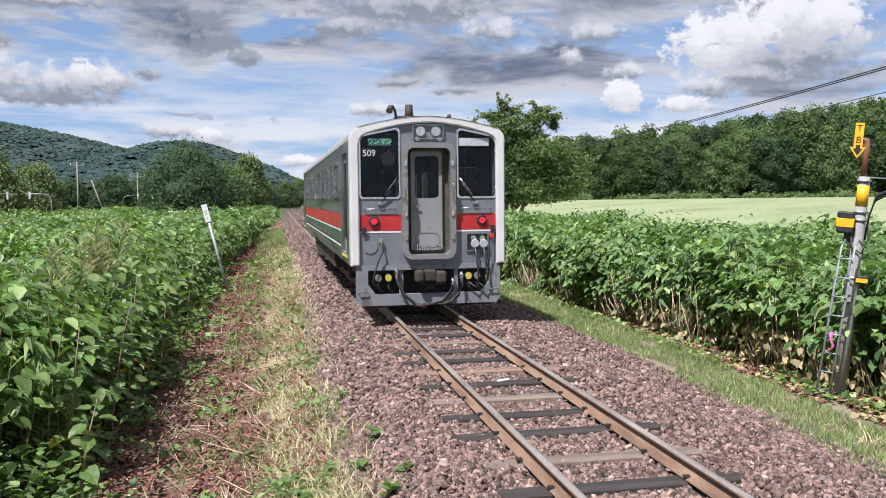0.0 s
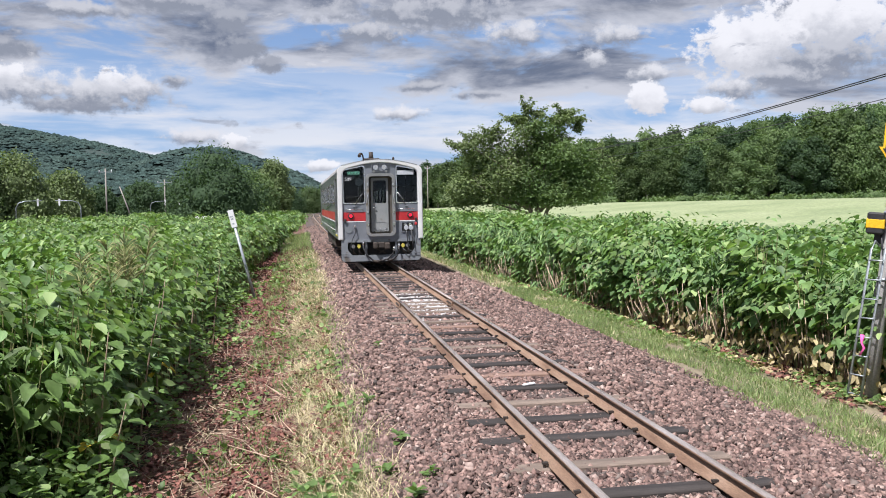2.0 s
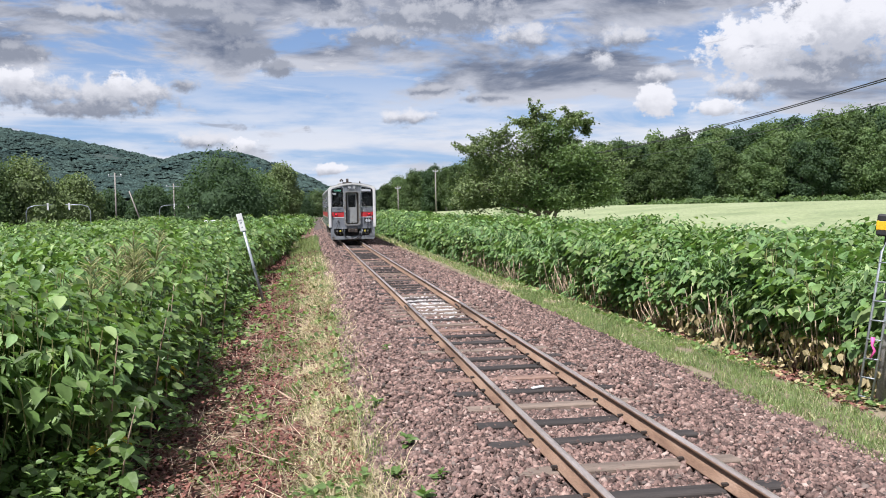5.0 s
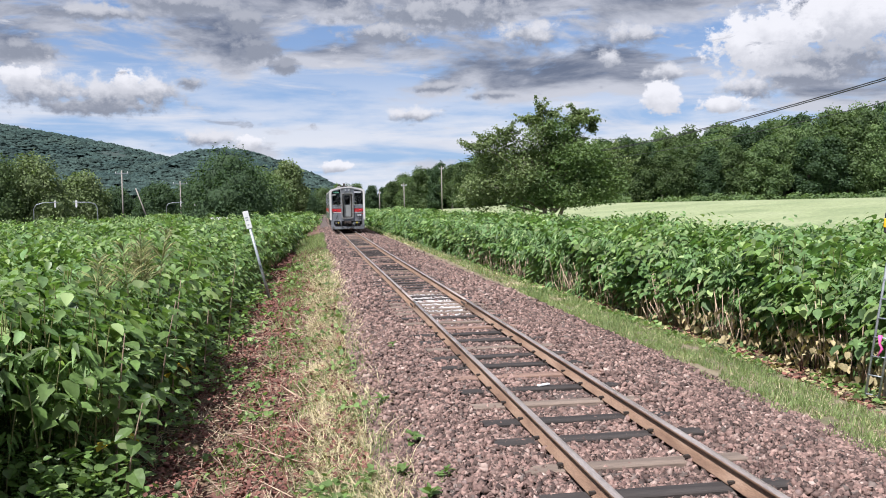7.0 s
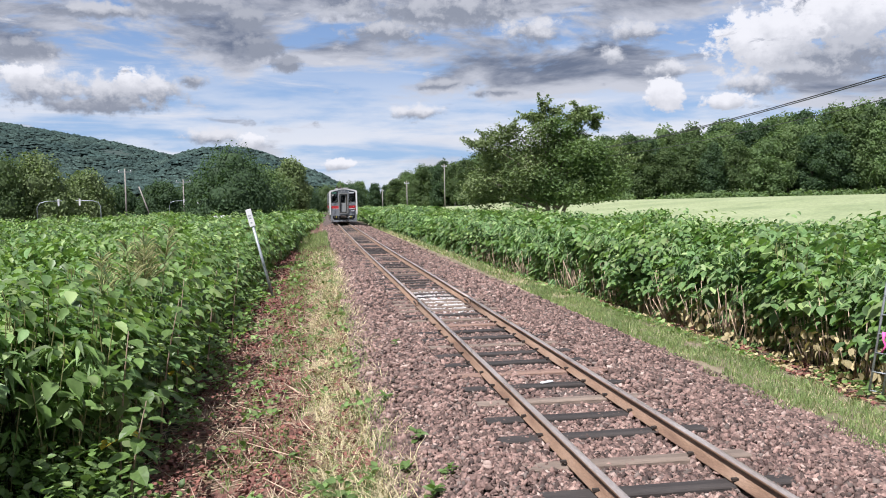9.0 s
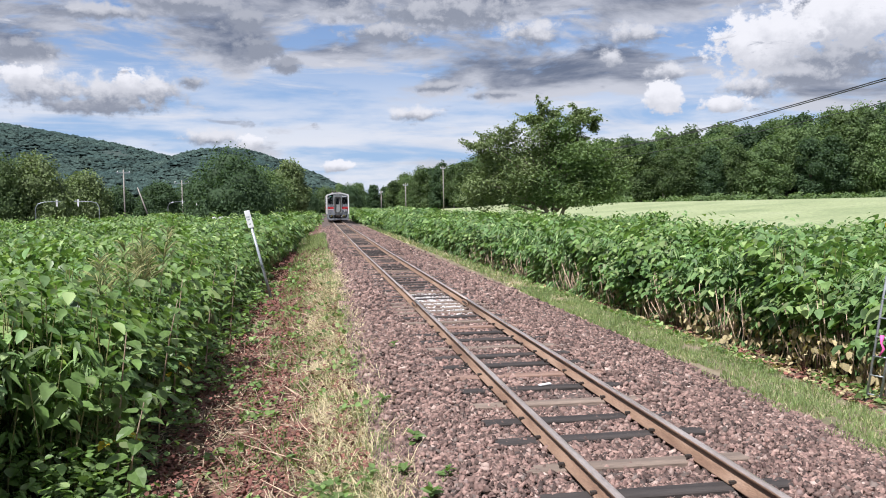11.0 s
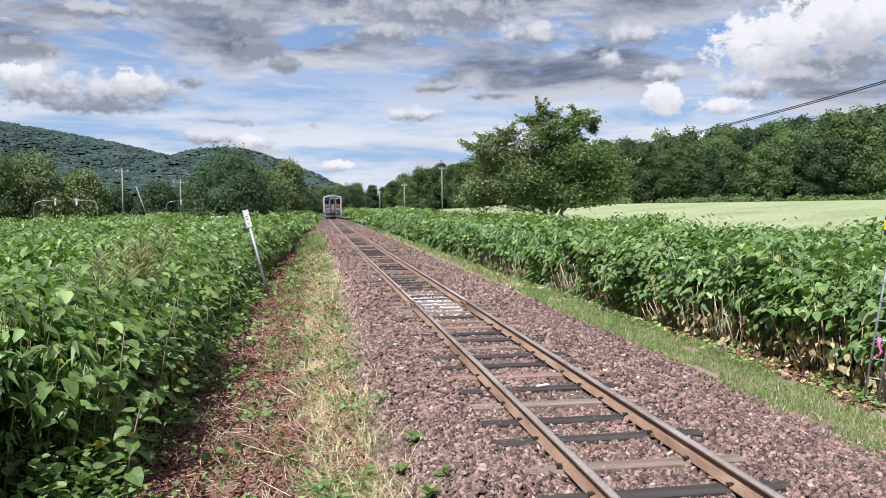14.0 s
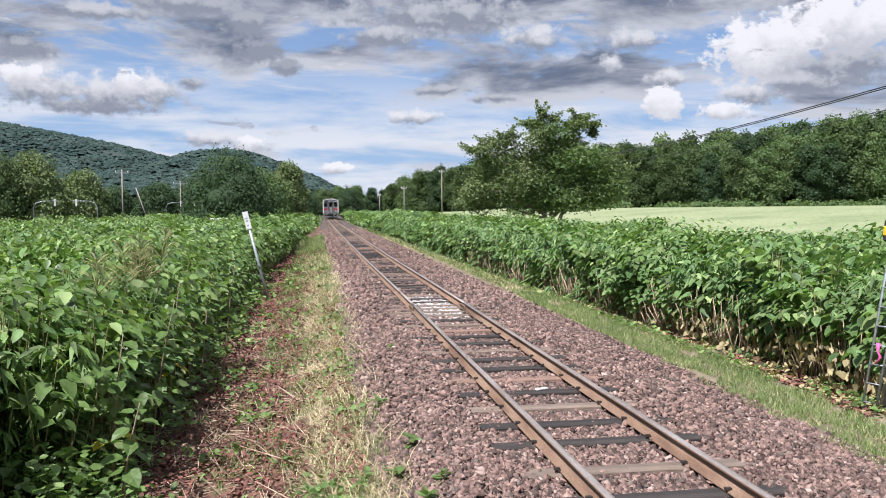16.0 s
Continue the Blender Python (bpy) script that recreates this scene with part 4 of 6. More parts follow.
def knotweed_plant(x, y, h, seed, yellow):
    """A single tall plant with each leaf a part."""
    rng = random.Random(seed)
    z = float(ground_z(x, y))
    pl = thing("knotweed_plant", "tall knotweed plant with one yellowed leaf at the thicket's edge" if yellow else "tall leafy knotweed plant at the thicket's edge", "plant", "knotweed plants", at=pose(x, y, z))
    top = (rng.uniform(.1, .35), rng.uniform(-.3, 0))
    pts = [(top[0] * f ** 1.6, top[1] * f ** 1.6, h * f) for f in (0, .25, .5, .75, 1)]
    part("stem", tube(bmesh.new(), pts, [.014, .013, .011, .008, .004], 6), M["stem_dry"], pl)
    for i in range(16):
        f = .32 + .68 * i / 15
        s = .26 * rng.uniform(.8, 1.15) * (1.1 - .45 * f)
        a = i * 2.5 + rng.uniform(-.4, .4)
        bm = bmesh.new()
        vs = [bm.verts.new((v[0] * s, v[1] * s + .05, v[2] * s)) for v in LEAF_V]
        for q in LEAF_F[0]:
            bm.faces.new([vs[k] for k in q])
        part("leaf", bm, M["leaf_yellow"] if yellow and i in (1, 2) else M["leaf"], pl,
             at=pose(top[0] * f ** 1.6, top[1] * f ** 1.6, h * f) @ pose(0, 0, 0, rng.uniform(-35, 10), rng.uniform(-20, 20), math.degrees(a)))


for i, (x, y, h) in enumerate([(-4.75, 9.0, 1.75), (-4.45, 8.0, 1.2), (-4.6, 10.4, 1.9), (-4.7, 12.2, 2.0), (-4.55, 14.5, 1.9), (-4.4, 17.0, 1.8)]):
    knotweed_plant(x, y, h, 60 + i, i in (0, 3))


def feathery_weed(x, y, h, seed):
    """A thin tall weed with narrow leaves and a loose pale flower head."""
    rng = random.Random(seed)
    z = float(ground_z(x, y))
    w = thing("tall_weed", "thin tall weed with narrow leaves and a pale feathery head", "weed", "tall weeds in the thicket", at=pose(x, y, z, 0, 0, rng.uniform(0, 360)))
    top = rng.uniform(.05, .25)
    bend = lambda f: (top * f * f, 0, h * f)
    part("stem", tube(bmesh.new(), [bend(f) for f in (0, .3, .6, .85, 1)], [.009, .008, .007, .005, .003], 6), M["stem"], w)
    for i in range(14):
        f = .35 + .5 * i / 13
        n = rng.uniform(.16, .26)
        bm = bmesh.new()
        vs = [bm.verts.new((v[0] * n, v[1] * n, v[2] * n)) for v in NARROW_V]
        for q in NARROW_F[0]:
            bm.faces.new([vs[k] for k in q])
        part("leaf", bm, M["leaf"], w, at=pose(*bend(f), rng.uniform(-30, 25), rng.uniform(-20, 20), i * 137))
    bm = bmesh.new()
    for i in range(26):
        f = .78 + .22 * rng.random()
        a, l = rng.uniform(0, 6.28), .14 * (1.08 - f) / .3 + .03
        p0 = Vector(bend(f))
        tube(bm, [p0, p0 + Vector((math.cos(a) * l, math.sin(a) * l, l * 1.1)), p0 + Vector((math.cos(a) * l * 1.7, math.sin(a) * l * 1.7, l * 1.4))], [.004, .007, .003], 4)
    part("flower_head", bm, M["stem"], w, "pale feathery flower head")


_r = random.Random(77)
for i in range(9):
    feathery_weed(-5.15 + _r.uniform(-.45, .25), 12.6 + _r.uniform(-1.3, 1.5), _r.uniform(2.3, 2.75), 400 + i)


# ---- the railcar ----
def plate(outer, holes, y0, y1):
    """A plate in the xz plane with holes, from y0 to y1."""
    bm = bmesh.new()
    edges = []
    for loop in (outer, *holes):
        vs = [bm.verts.new((x, y0, z)) for x, z in loop]
        edges += [bm.edges.new((a, b)) for a, b in zip(vs, vs[1:] + vs[:1])]
    bmesh.ops.triangle_fill(bm, use_beauty=True, use_dissolve=False, edges=edges)
    ret = bmesh.ops.extrude_face_region(bm, geom=list(bm.faces))
    bmesh.ops.translate(bm, vec=(0, y1 - y0, 0), verts=[g for g in ret["geom"] if isinstance(g, bmesh.types.BMVert)])
    return bm


def text_mesh(body, size, name, mat, parent, at, depth=0.002, label=""):
    cu = bpy.data.curves.new(name, "FONT")
    cu.body, cu.size, cu.extrude, cu.align_x, cu.align_y = body, size, depth, "CENTER", "CENTER"
    tmp = new("lettering", cu)
    me = bpy.data.meshes.new_from_object(tmp.evaluated_get(bpy.context.evaluated_depsgraph_get()))
    bpy.data.objects.remove(tmp)
    me.materials.clear()
    me.materials.append(mat)
    return part(name, me, None, parent, label, at=at)


def section(w=1.4, z0=0.8, inset=0.0):
    """Half the body's outline, foot to ridge, mirrored."""
    half = [(w - inset, z0), (w - inset, 3.05), (w - inset - .02, 3.14), (w - inset - .07, 3.21), (w - inset - .15, 3.255), (w * .72, 3.32), (w * .45, 3.40), (w * .2, 3.445), (0, 3.46)]
    half = [(x, z if z <= z0 else z - inset * 0.8) for x, z in half]
    return half + [(-x, z) for x, z in half[-2::-1]]


def sweep(pts, y0, y1):
    bm = bmesh.new()
    a = [bm.verts.new((x, y0, z)) for x, z in pts]
    b = [bm.verts.new((x, y1, z)) for x, z in pts]
    for k in range(len(pts) - 1):
        bm.faces.new((a[k], a[k + 1], b[k + 1], b[k]))
    return bm


def build_train():
    tr = thing("railcar", "grey stainless diesel railcar with a red waist band on the track", "train")
    sec = section()
    # roof shell with thickness
    roof = sec[1:-1]
    bm = bmesh.new()
    n = len(roof)
    rows = [[bm.verts.new((x * k, y, z - (1 - k) * 2)) for x, z in roof] for k, y in ((1, .22), (1, 20.8), (.98, 20.8), (.98, .22))]
    for r in range(4):
        for k in range(n - 1):
            bm.faces.new((rows[r][k], rows[r][k + 1], rows[(r + 1) % 4][k + 1], rows[(r + 1) % 4][k]))
    for k in (0, n - 1):
        bm.faces.new([rows[r][k] for r in range(4)])
    part("roof", bm, M["roof_grey"], tr, "weathered grey curved roof")
    # side walls, with window openings
    wins = [(2.35 + i * 1.62, 2.35 + i * 1.62 + 1.15) for i in range(10)]
    for side in (-1, 1):
        holes = [round_rect(y0, y1, 2.0, 2.72, .06, 3) for y0, y1 in wins] + [round_rect(.62, 1.62, .95, 2.85, .05, 3), round_rect(18.95, 19.95, .95, 2.85, .05, 3)]
        bm = plate([(.2, .80), (20.8, .80), (20.8, 3.05), (.2, 3.05)], holes, 0, .05)
        for v in bm.verts:
            v.co = Vector((side * (1.4 - v.co.y), v.co.x, v.co.z))
        wall = part("side_wall", bm, M["steel"], tr, "corrugated stainless steel side")
        part("red_band", bbox(min(side * 1.401, side * 1.405), max(side * 1.401, side * 1.405), 1.75, 18.8, 1.41, 1.71), M["red"], wall, "red waist band")
        for z in (.95, 1.06, 1.17, 1.37, 1.75, 2.80, 2.88, 2.96, 3.02):
            part("rib", bbox(min(side * 1.4, side * 1.408), max(side * 1.4, side * 1.408), 1.75, 18.8, z - .011, z + .011), M["white"] if z in (1.06, 1.37) else M["steel"], wall)
        part("lower_band", bbox(min(side * 1.4005, side * 1.4025), max(side * 1.4005, side * 1.4025), 1.75, 18.8, 1.08, 1.35), M["green_band"], wall, "dark green lower band")
        for y0, y1 in wins:
            w = part("side_window", plate(round_rect(y0 - .03, y1 + .03, 1.97, 2.75, .08, 3), [round_rect(y0 + .03, y1 - .03, 2.03, 2.69, .05, 3)], -.012, .03), M["chrome"], tr)
            g = part("pane", bbox(y0, y1, .015, .021, 2.0, 2.72), M["glass"], w)
            for ob in (w, g):
                for v in ob.data.vertices:
                    v.co = Vector((side * (1.4 - v.co.y), v.co.x, v.co.z))
            part("mullion", bbox(min(side * 1.378, side * 1.398), max(side * 1.378, side * 1.398), (y0 + y1) / 2 - .02, (y0 + y1) / 2 + .02, 2.02, 2.70), M["chrome"], w)
        for y0 in (.62, 18.95):
            d = part("entrance_door", bbox(min(side * 1.33, side * 1.35), max(side * 1.33, side * 1.35), y0, y0 + 1.0, .95, 2.85), M["door_grey"], tr, "sliding side door")
            for a in (.10, .56):
                part("pane", bbox(min(side * 1.351, side * 1.356), max(side * 1.351, side * 1.356), y0 + a, y0 + a + .34, 1.25, 2.68, .02, 1), M["dark_glass"], d)
            part("seal", bbox(min(side * 1.345, side * 1.365), max(side * 1.345, side * 1.365), y0 + .485, y0 + .515, .95, 2.85), M["black"], d)
            part("step_edge", bbox(min(side * 1.33, side * 1.43), max(side * 1.33, side * 1.43), y0, y0 + 1.0, .90, .94), M["tap_yellow"], d)
        part("pillar", bbox(min(side * 1.35, side * 1.42), max(side * 1.35, side * 1.42), 1.64, 1.74, .8, 3.05, .01, 1), M["steel"], tr)
    part("floor", bbox(-1.34, 1.34, .02, 20.75, .80, .93), M["inside"], tr)
    part("end_wall", plate(sec, [], 20.75, 20.8), M["front_grey"], tr)
    part("bulkhead", plate([(-1.33, .93), (1.33, .93), (1.33, 3.05), (-1.33, 3.05)], [round_rect(-.36, .36, 1.0, 2.8, .05)], 1.9, 1.94), M["inside"], tr)
    # white surround
    inner = [(x * .885, z - (.115 if z > 1 else 0)) for x, z in sec]
    bm = plate(sec + inner[::-1], [], -.07, .22)
    bmesh.ops.bevel(bm, geom=[e for e in bm.edges if abs(e.verts[0].co.y + .07) < 1e-4 and abs(e.verts[1].co.y + .07) < 1e-4 and len(e.link_faces) == 2 and abs(e.calc_face_angle(0)) > 1],
                    offset=.025, segments=2, affect="EDGES")
    part("front_surround", bm, M["frame_white"], tr, "white painted edge frame")
    part("brow", sweep([(x * 1.004, z + .006) for x, z in sec[4:-4]], -.06, .24), M["roof_grey"], tr)
    # front panel with two windows and the doorway
    wl = [(-1.18, 2.01), (-.56, 2.01), (-.52, 2.05), (-.52, 3.19), (-.57, 3.235), (-1.18, 3.11), (-1.215, 3.06), (-1.215, 2.05)]
    wr = [(-x + .02, z) for x, z in wl]
    doorway = round_rect(-.40, .40, .98, 2.90, .12)
    lo = [(x * .9, z - .05 if z > 1 else z) for x, z in sec]
    front = part("front_panel", plate(lo, [wl, wr, doorway], 0, .05), M["front_grey"], tr, "grey painted driving-end panel")
    for w in (wl, wr):
        cx = sum(p[0] for p in w) / 8
        cz = sum(p[1] for p in w) / 8
        big = [(cx + (x - cx) * 1.05, cz + (z - cz) * 1.035) for x, z in w]
        fr = part("windscreen", plate(big, [[(cx + (x - cx) * .97, cz + (z - cz) * .975) for x, z in w]], -.015, .03), M["chrome"], tr, "windscreen with a bright metal edge")
        part("pane", plate(w, [], .018, .024), M["glass"], fr)
        part("mask", plate([(x, max(z, 2.90)) for x, z in w[2:7]] + [(w[6][0], 2.90)], [], .034, .04), M["black"], fr)
    # destination signs
    s = part("destination_sign", bbox(-1.06, -.66, .010, .016, 2.94, 3.07), M["sign_plate"], tr, "green lettered sign in the windscreen")
    text_mesh("ワンマン", .11, "lettering", M["sign_green"], s, pose(-.86, .008, 3.005, 90), .001)
    part("blank_sign", bbox(.56, 1.12, .010, .016, 2.94, 3.08), M["blank_sign"], tr, "blank pale sign in the windscreen")
    text_mesh("509", .155, "running_number", M["white"], tr, pose(-1.05, .012, 2.80, 90), .001, "white numerals on the windscreen")
    # cab inside
    fan = part("cab_fan", disc(bmesh.new(), (-.67, .30, 2.72), (0, 1, 0), .13, .06, 20), M["blank_sign"], tr)
    part("bracket", tube(bmesh.new(), [(-.67, .33, 2.74), (-.67, .33, 2.95)], .012, 6), M["chrome"], fan)
    part("control_desk", bbox(-1.3, -.45, .15, .6, .93, 1.95, .03, 1), M["recess"], tr)
    part("seat_back", bbox(-1.1, -.6, 1.0, 1.12, 1.6, 2.25, .04, 2), M["recess"], tr)
    for x, y in ((-1.12, 1.2), (-.6, 1.7), (.62, 1.2), (1.05, 1.6)):
        part("cab_pole", tube(bmesh.new(), [(x, y, .93), (x, y, 3.1)], .017, 6), M["chrome"], tr)
    part("cab_rail", tube(bmesh.new(), [(.54, .35, 2.55), (1.2, .35, 2.58)], .015, 6), M["chrome"], tr)
    # bands on the front
    for x0, x1 in ((-1.238, -.50), (.50, 1.238)):
        part("red_band", bbox(x0, x1, -.006, -.001, 1.42, 1.71), M["red"], front, "red waist band")
        part("white_line", bbox(x0, x1, -.006, -.001, 1.385, 1.412), M["white"], front)
        sgn = -1 if x0 < 0 else 1
        part("handrail", tube(bmesh.new(), [(x0 + .08, 0, 1.81), (x0 + .08, -.05, 1.81), (x1 - .1, -.05, 1.81), (x1 - .1, 0, 1.81)], .012, 6), M["chrome"], front)
        lamp = part("tail_lamp", tube(bmesh.new(), [(sgn * .98, -.045, 1.59), (sgn * .98, 0, 1.59)], [.088, .1], 24), M["black"], tr, "lit red tail lamp in a dark ring")
        part("lens", disc(bmesh.new(), (sgn * .98, -.06, 1.59), (0, 1, 0), .052, .016, 24), M["lamp_red"], lamp)
        part("lamp_bracket", bbox(sgn * 1.17 - .035, sgn * 1.17 + .035, -.08, 0, 1.38, 1.50, .01, 1), M["black"], tr)
        w = part("wiper", tube(bmesh.new(), [(sgn * .86, -.03, 1.91), (sgn * .72, -.06, 2.09), (sgn * .60, -.045, 2.27)], .011, 6), M["black"], tr)
        part("blade", tube(bmesh.new(), [(sgn * .80, -.045, 2.05), (sgn * .57, -.045, 2.36)], .009, 5), M["chrome"], w)
        part("motor", bbox(sgn * .86 - .05, sgn * .86 + .05, -.05, 0, 1.87, 1.93, .012, 1), M["front_grey"], w)
    # doorway and end door
    dr = part("door_surround", plate(round_rect(-.48, .48, .90, 2.99, .17), [round_rect(-.385, .385, .985, 2.895, .11)], -.12, .0), M["door_frame"], tr, "raised grey metal frame round the end door")
    part("reveal", plate(round_rect(-.40, .40, .97, 2.91, .12), [round_rect(-.385, .385, .985, 2.895, .11)], .0, .16), M["recess"], dr)
    part("reveal_back", plate(round_rect(-.40, .40, .97, 2.91, .12), [round_rect(-.27, .27, 1.05, 2.84, .05)], .15, .17), M["recess"], dr)
    door = part("end_door", plate(round_rect(-.30, .27, 1.05, 2.84, .05), [round_rect(-.23, .21, 2.00, 2.76, .07)], .09, .13), M["door_grey"], tr, "grey gangway door with a tall window")
    part("pane", bbox(-.24, .22, .11, .116, 1.99, 2.77), M["glass"], door)
    part("door_handle", tube(bmesh.new(), [(-.25, .09, 1.86), (-.25, .04, 1.86), (-.15, .04, 1.85)], .014, 6), M["chrome"], door)
    part("pressing", plate(round_rect(-.22, .22, 1.10, 1.38, .12), [round_rect(-.205, .205, 1.115, 1.365, .11)], .083, .09), M["door_frame"], door)
    for x in (-.20, -.16, .0, .16, .20):
        part("hook", tube(bmesh.new(), [(x, .08, 1.16), (x, .05, 1.16), (x, .05, 1.06), (x, .08, 1.05)], .011, 5), M["chrome"], door)
    for sgn in (-1, 1):
        part("grab_rail", tube(bmesh.new(), [(sgn * .43, -.12, 2.28), (sgn * .43, -.18, 2.26), (sgn * .43, -.18, 2.00), (sgn * .43, -.12, 1.98)], .013, 6), M["chrome"], dr)
        for z in (2.62, 1.72, 1.30):
            part("clasp", bbox(sgn * .42 - .025, sgn * .42 + .025, -.15, -.12, z - .05, z + .05, .008, 1), M["chrome"], dr)
        part("pin", tube(bmesh.new(), [(sgn * .2, -.02, 3.05), (sgn * .2, -.10, 3.05)], .04, 10), M["door_frame"], dr)
    # headlights
    hb = part("headlight_box", plate(round_rect(-.28, .28, 3.05, 3.31, .03), [round_rect(-.265, .265, 3.065, 3.295, .02)], -.05, 0), M["front_grey"], tr)
    for x in (-.14, .14):
        h = part("headlight", tube(bmesh.new(), [(x, -.055, 3.19), (x, 0, 3.19)], [.085, .085], 24), M["chrome"], hb, "unlit round headlight")
        part("lens", disc(bmesh.new(), (x, -.062, 3.19), (0, 1, 0), .07, .008, 24), M["headlight_lens"], h)
    # jumper sockets
    jb = part("jumper_box", plate(round_rect(.68, 1.10, 1.02, 1.36, .02), [round_rect(.70, 1.08, 1.04, 1.34, .015)], -.03, 0), M["front_grey"], tr)
    part("backing", bbox(.69, 1.09, -.006, -.001, 1.03, 1.35), M["black"], jb)
    for x in (.81, .97):
        p = part("plug", tube(bmesh.new(), [(x, -.01, 1.26), (x, -.07, 1.26)], [.055, .05], 14), M["chrome"], jb)
        part("cap", tube(bmesh.new(), [(x + .02, -.075, 1.17), (x + .02, -.10, 1.165)], .075, 18), M["plug"], p, "pale round plug cap")
        part("cable", tube(bmesh.new(), [(x + .02, -.10, 1.10), (x + .05, -.12, .85), (x + .08, -.12, .55), (x + .02, -.11, .42), (x - .10, -.09, .50)], .018, 7), M["rubber"], p)
    part("round_cover", disc(bmesh.new(), (-1.05, -.015, 1.14), (0, 1, 0), .125, .014, 24), M["skirt"], tr)
    k = part("plug", tube(bmesh.new(), [(-.87, 0, 1.24), (-.87, -.07, 1.24)], .042, 12), M["chrome"], tr)
    part("cable", tube(bmesh.new(), [(-.87, -.07, 1.22), (-.84, -.09, 1.05), (-.93, -.10, .86), (-1.0, -.10, .66), (-1.03, -.09, .52), (-.97, -.08, .48)], .014, 7), M["rubber"], k)
    part("hand_lamp", bbox(1.12, 1.20, -.07, 0, 1.25, 1.34, .015, 1), M["red"], tr)
    part("cable", tube(bmesh.new(), [(1.16, -.06, 1.25), (1.12, -.09, 1.0), (1.06, -.1, .75)], .012, 6), M["rubber"], tr)
    # apron and coupling
    apron = plate([(-1.31, .22), (-1.24, .15), (1.24, .15), (1.31, .22), (1.31, .80), (-1.31, .80)],
                  [[(-1.10, .72), (-1.10, .50), (-.96, .33), (.96, .33), (1.12, .50), (1.12, .72)]], -.02, .10)
    ap = part("apron", apron, M["skirt"], tr, "grimy grey metal apron with a wide opening")
    for x in (-.50, .50):
        part("strut", bbox(x - .035, x + .035, .02, .08, .33, .78), M["skirt"], ap)
    part("guard", bbox(-1.2, 1.2, .15, .3, .10, .24, .02, 1), M["black"], ap)
    # black panel added behind the opening, standing for the dark space there
    part("chamber", bbox(-1.2, 1.2, .6, .7, .2, .8), M["black"], ap)
    cp = part("coupler", bbox(-.11, .11, -.16, .7, .53, .72, .03, 2), M["iron"], tr, "rusty tight-lock coupler")
    part("jaw", bbox(.10, .28, -.24, -.02, .50, .70, .04, 2), M["iron"], cp)
    part("jaw", bbox(-.27, -.12, -.20, .05, .52, .72, .04, 2), M["iron"], cp)
    for x, yel in ((-.74, 1), (-.92, 0), (.72, 1), (.88, 0)):
        t = part("brake_tap", disc(bmesh.new(), (x, -.04, .60), (0, 1, 0), .058, .03, 18), M["tap_yellow" if yel else "door_frame"], tr, "yellow brake-pipe tap" if yel else "")
        part("pipe", tube(bmesh.new(), [(x, 0, .55), (x + .01, .02, .42), (x + .1, .04, .36)], .02, 7), M["iron"], t)
    for pts in ([(-.60, -.06, .70), (-.60, -.12, .55), (-.48, -.16, .33), (-.28, -.17, .17), (-.12, -.15, .13)],
                [(.42, -.06, .52), (.36, -.14, .36), (.20, -.17, .22), (.0, -.17, .17), (-.14, -.15, .15)],
                [(.58, -.06, .62), (.58, -.12, .46), (.50, -.16, .30), (.36, -.17, .20), (.18, -.16, .16)]):
        h = part("brake_hose", tube(bmesh.new(), pts, .028, 9), M["rubber"], tr)
        part("fitting", tube(bmesh.new(), [Vector(pts[0]) + Vector((0, .02, .05)), pts[0], Vector(pts[1]).lerp(Vector(pts[0]), .6)], [.035, .04, .032], 9), M["chrome"], h)
        part("fitting", tube(bmesh.new(), [pts[-2], pts[-1], Vector(pts[-1]) + Vector((.05, 0, -.02))], [.032, .036, .02], 8), M["iron"], h)
    part("coupling_rod", tube(bmesh.new(), [(-.25, -.05, .55), (.15, -.05, .38)], .016, 6), M["iron"], tr)
    part("coupling_rod", tube(bmesh.new(), [(.25, -.05, .55), (-.1, -.05, .38)], .016, 6), M["iron"], tr)
    for x in (-1.2, 1.18):
        part("step_bar", tube(bmesh.new(), [(x - .08, -.02, .38), (x - .08, -.07, .38), (x + .08, -.07, .39), (x + .08, -.02, .39)], .01, 5), M["skirt"], tr)
    # roof gear
    v = part("roof_vent", bbox(-.5, .05, .5, 1.1, 3.42, 3.52, .03, 1), M["iron"], tr)
    part("whistle", tube(bmesh.new(), [(-.22, .7, 3.5), (-.22, .7, 3.60), (-.22, .7, 3.74)], [.09, .075, .07], 14), M["iron"], v)
    part("horn", tube(bmesh.new(), [(-.48, .55, 3.42), (-.50, .55, 3.60), (-.55, .50, 3.68), (-.62, .38, 3.66), (-.64, .30, 3.58)], [.022, .026, .03, .04, .062], 10), M["iron"], tr)
    part("antenna", tube(bmesh.new(), [(.52, .6, 3.38), (.52, .6, 3.46), (.52, .6, 3.50), (.52, .6, 3.56)], [.05, .03, .045, .03], 10), M["iron"], tr)
    for y in (4.5, 8.2, 12.0, 15.8):
        part("roof_unit", bbox(-.62, .62, y, y + 1.9, 3.40, 3.60, .06, 2), M["roof_grey"], tr)
    # under the floor
    rng = random.Random(5)
    y = 6.0
    while y < 14.5:
        w = rng.uniform(.6, 1.5)
        for sgn in (-1, 1):
            part("underfloor_box", bbox(min(sgn * .45, sgn * 1.25), max(sgn * .45, sgn * 1.25), y, y + w, rng.uniform(.22, .4), .80, .02, 1), M["iron"], tr)
        y += w + .25
    wheelsets = []
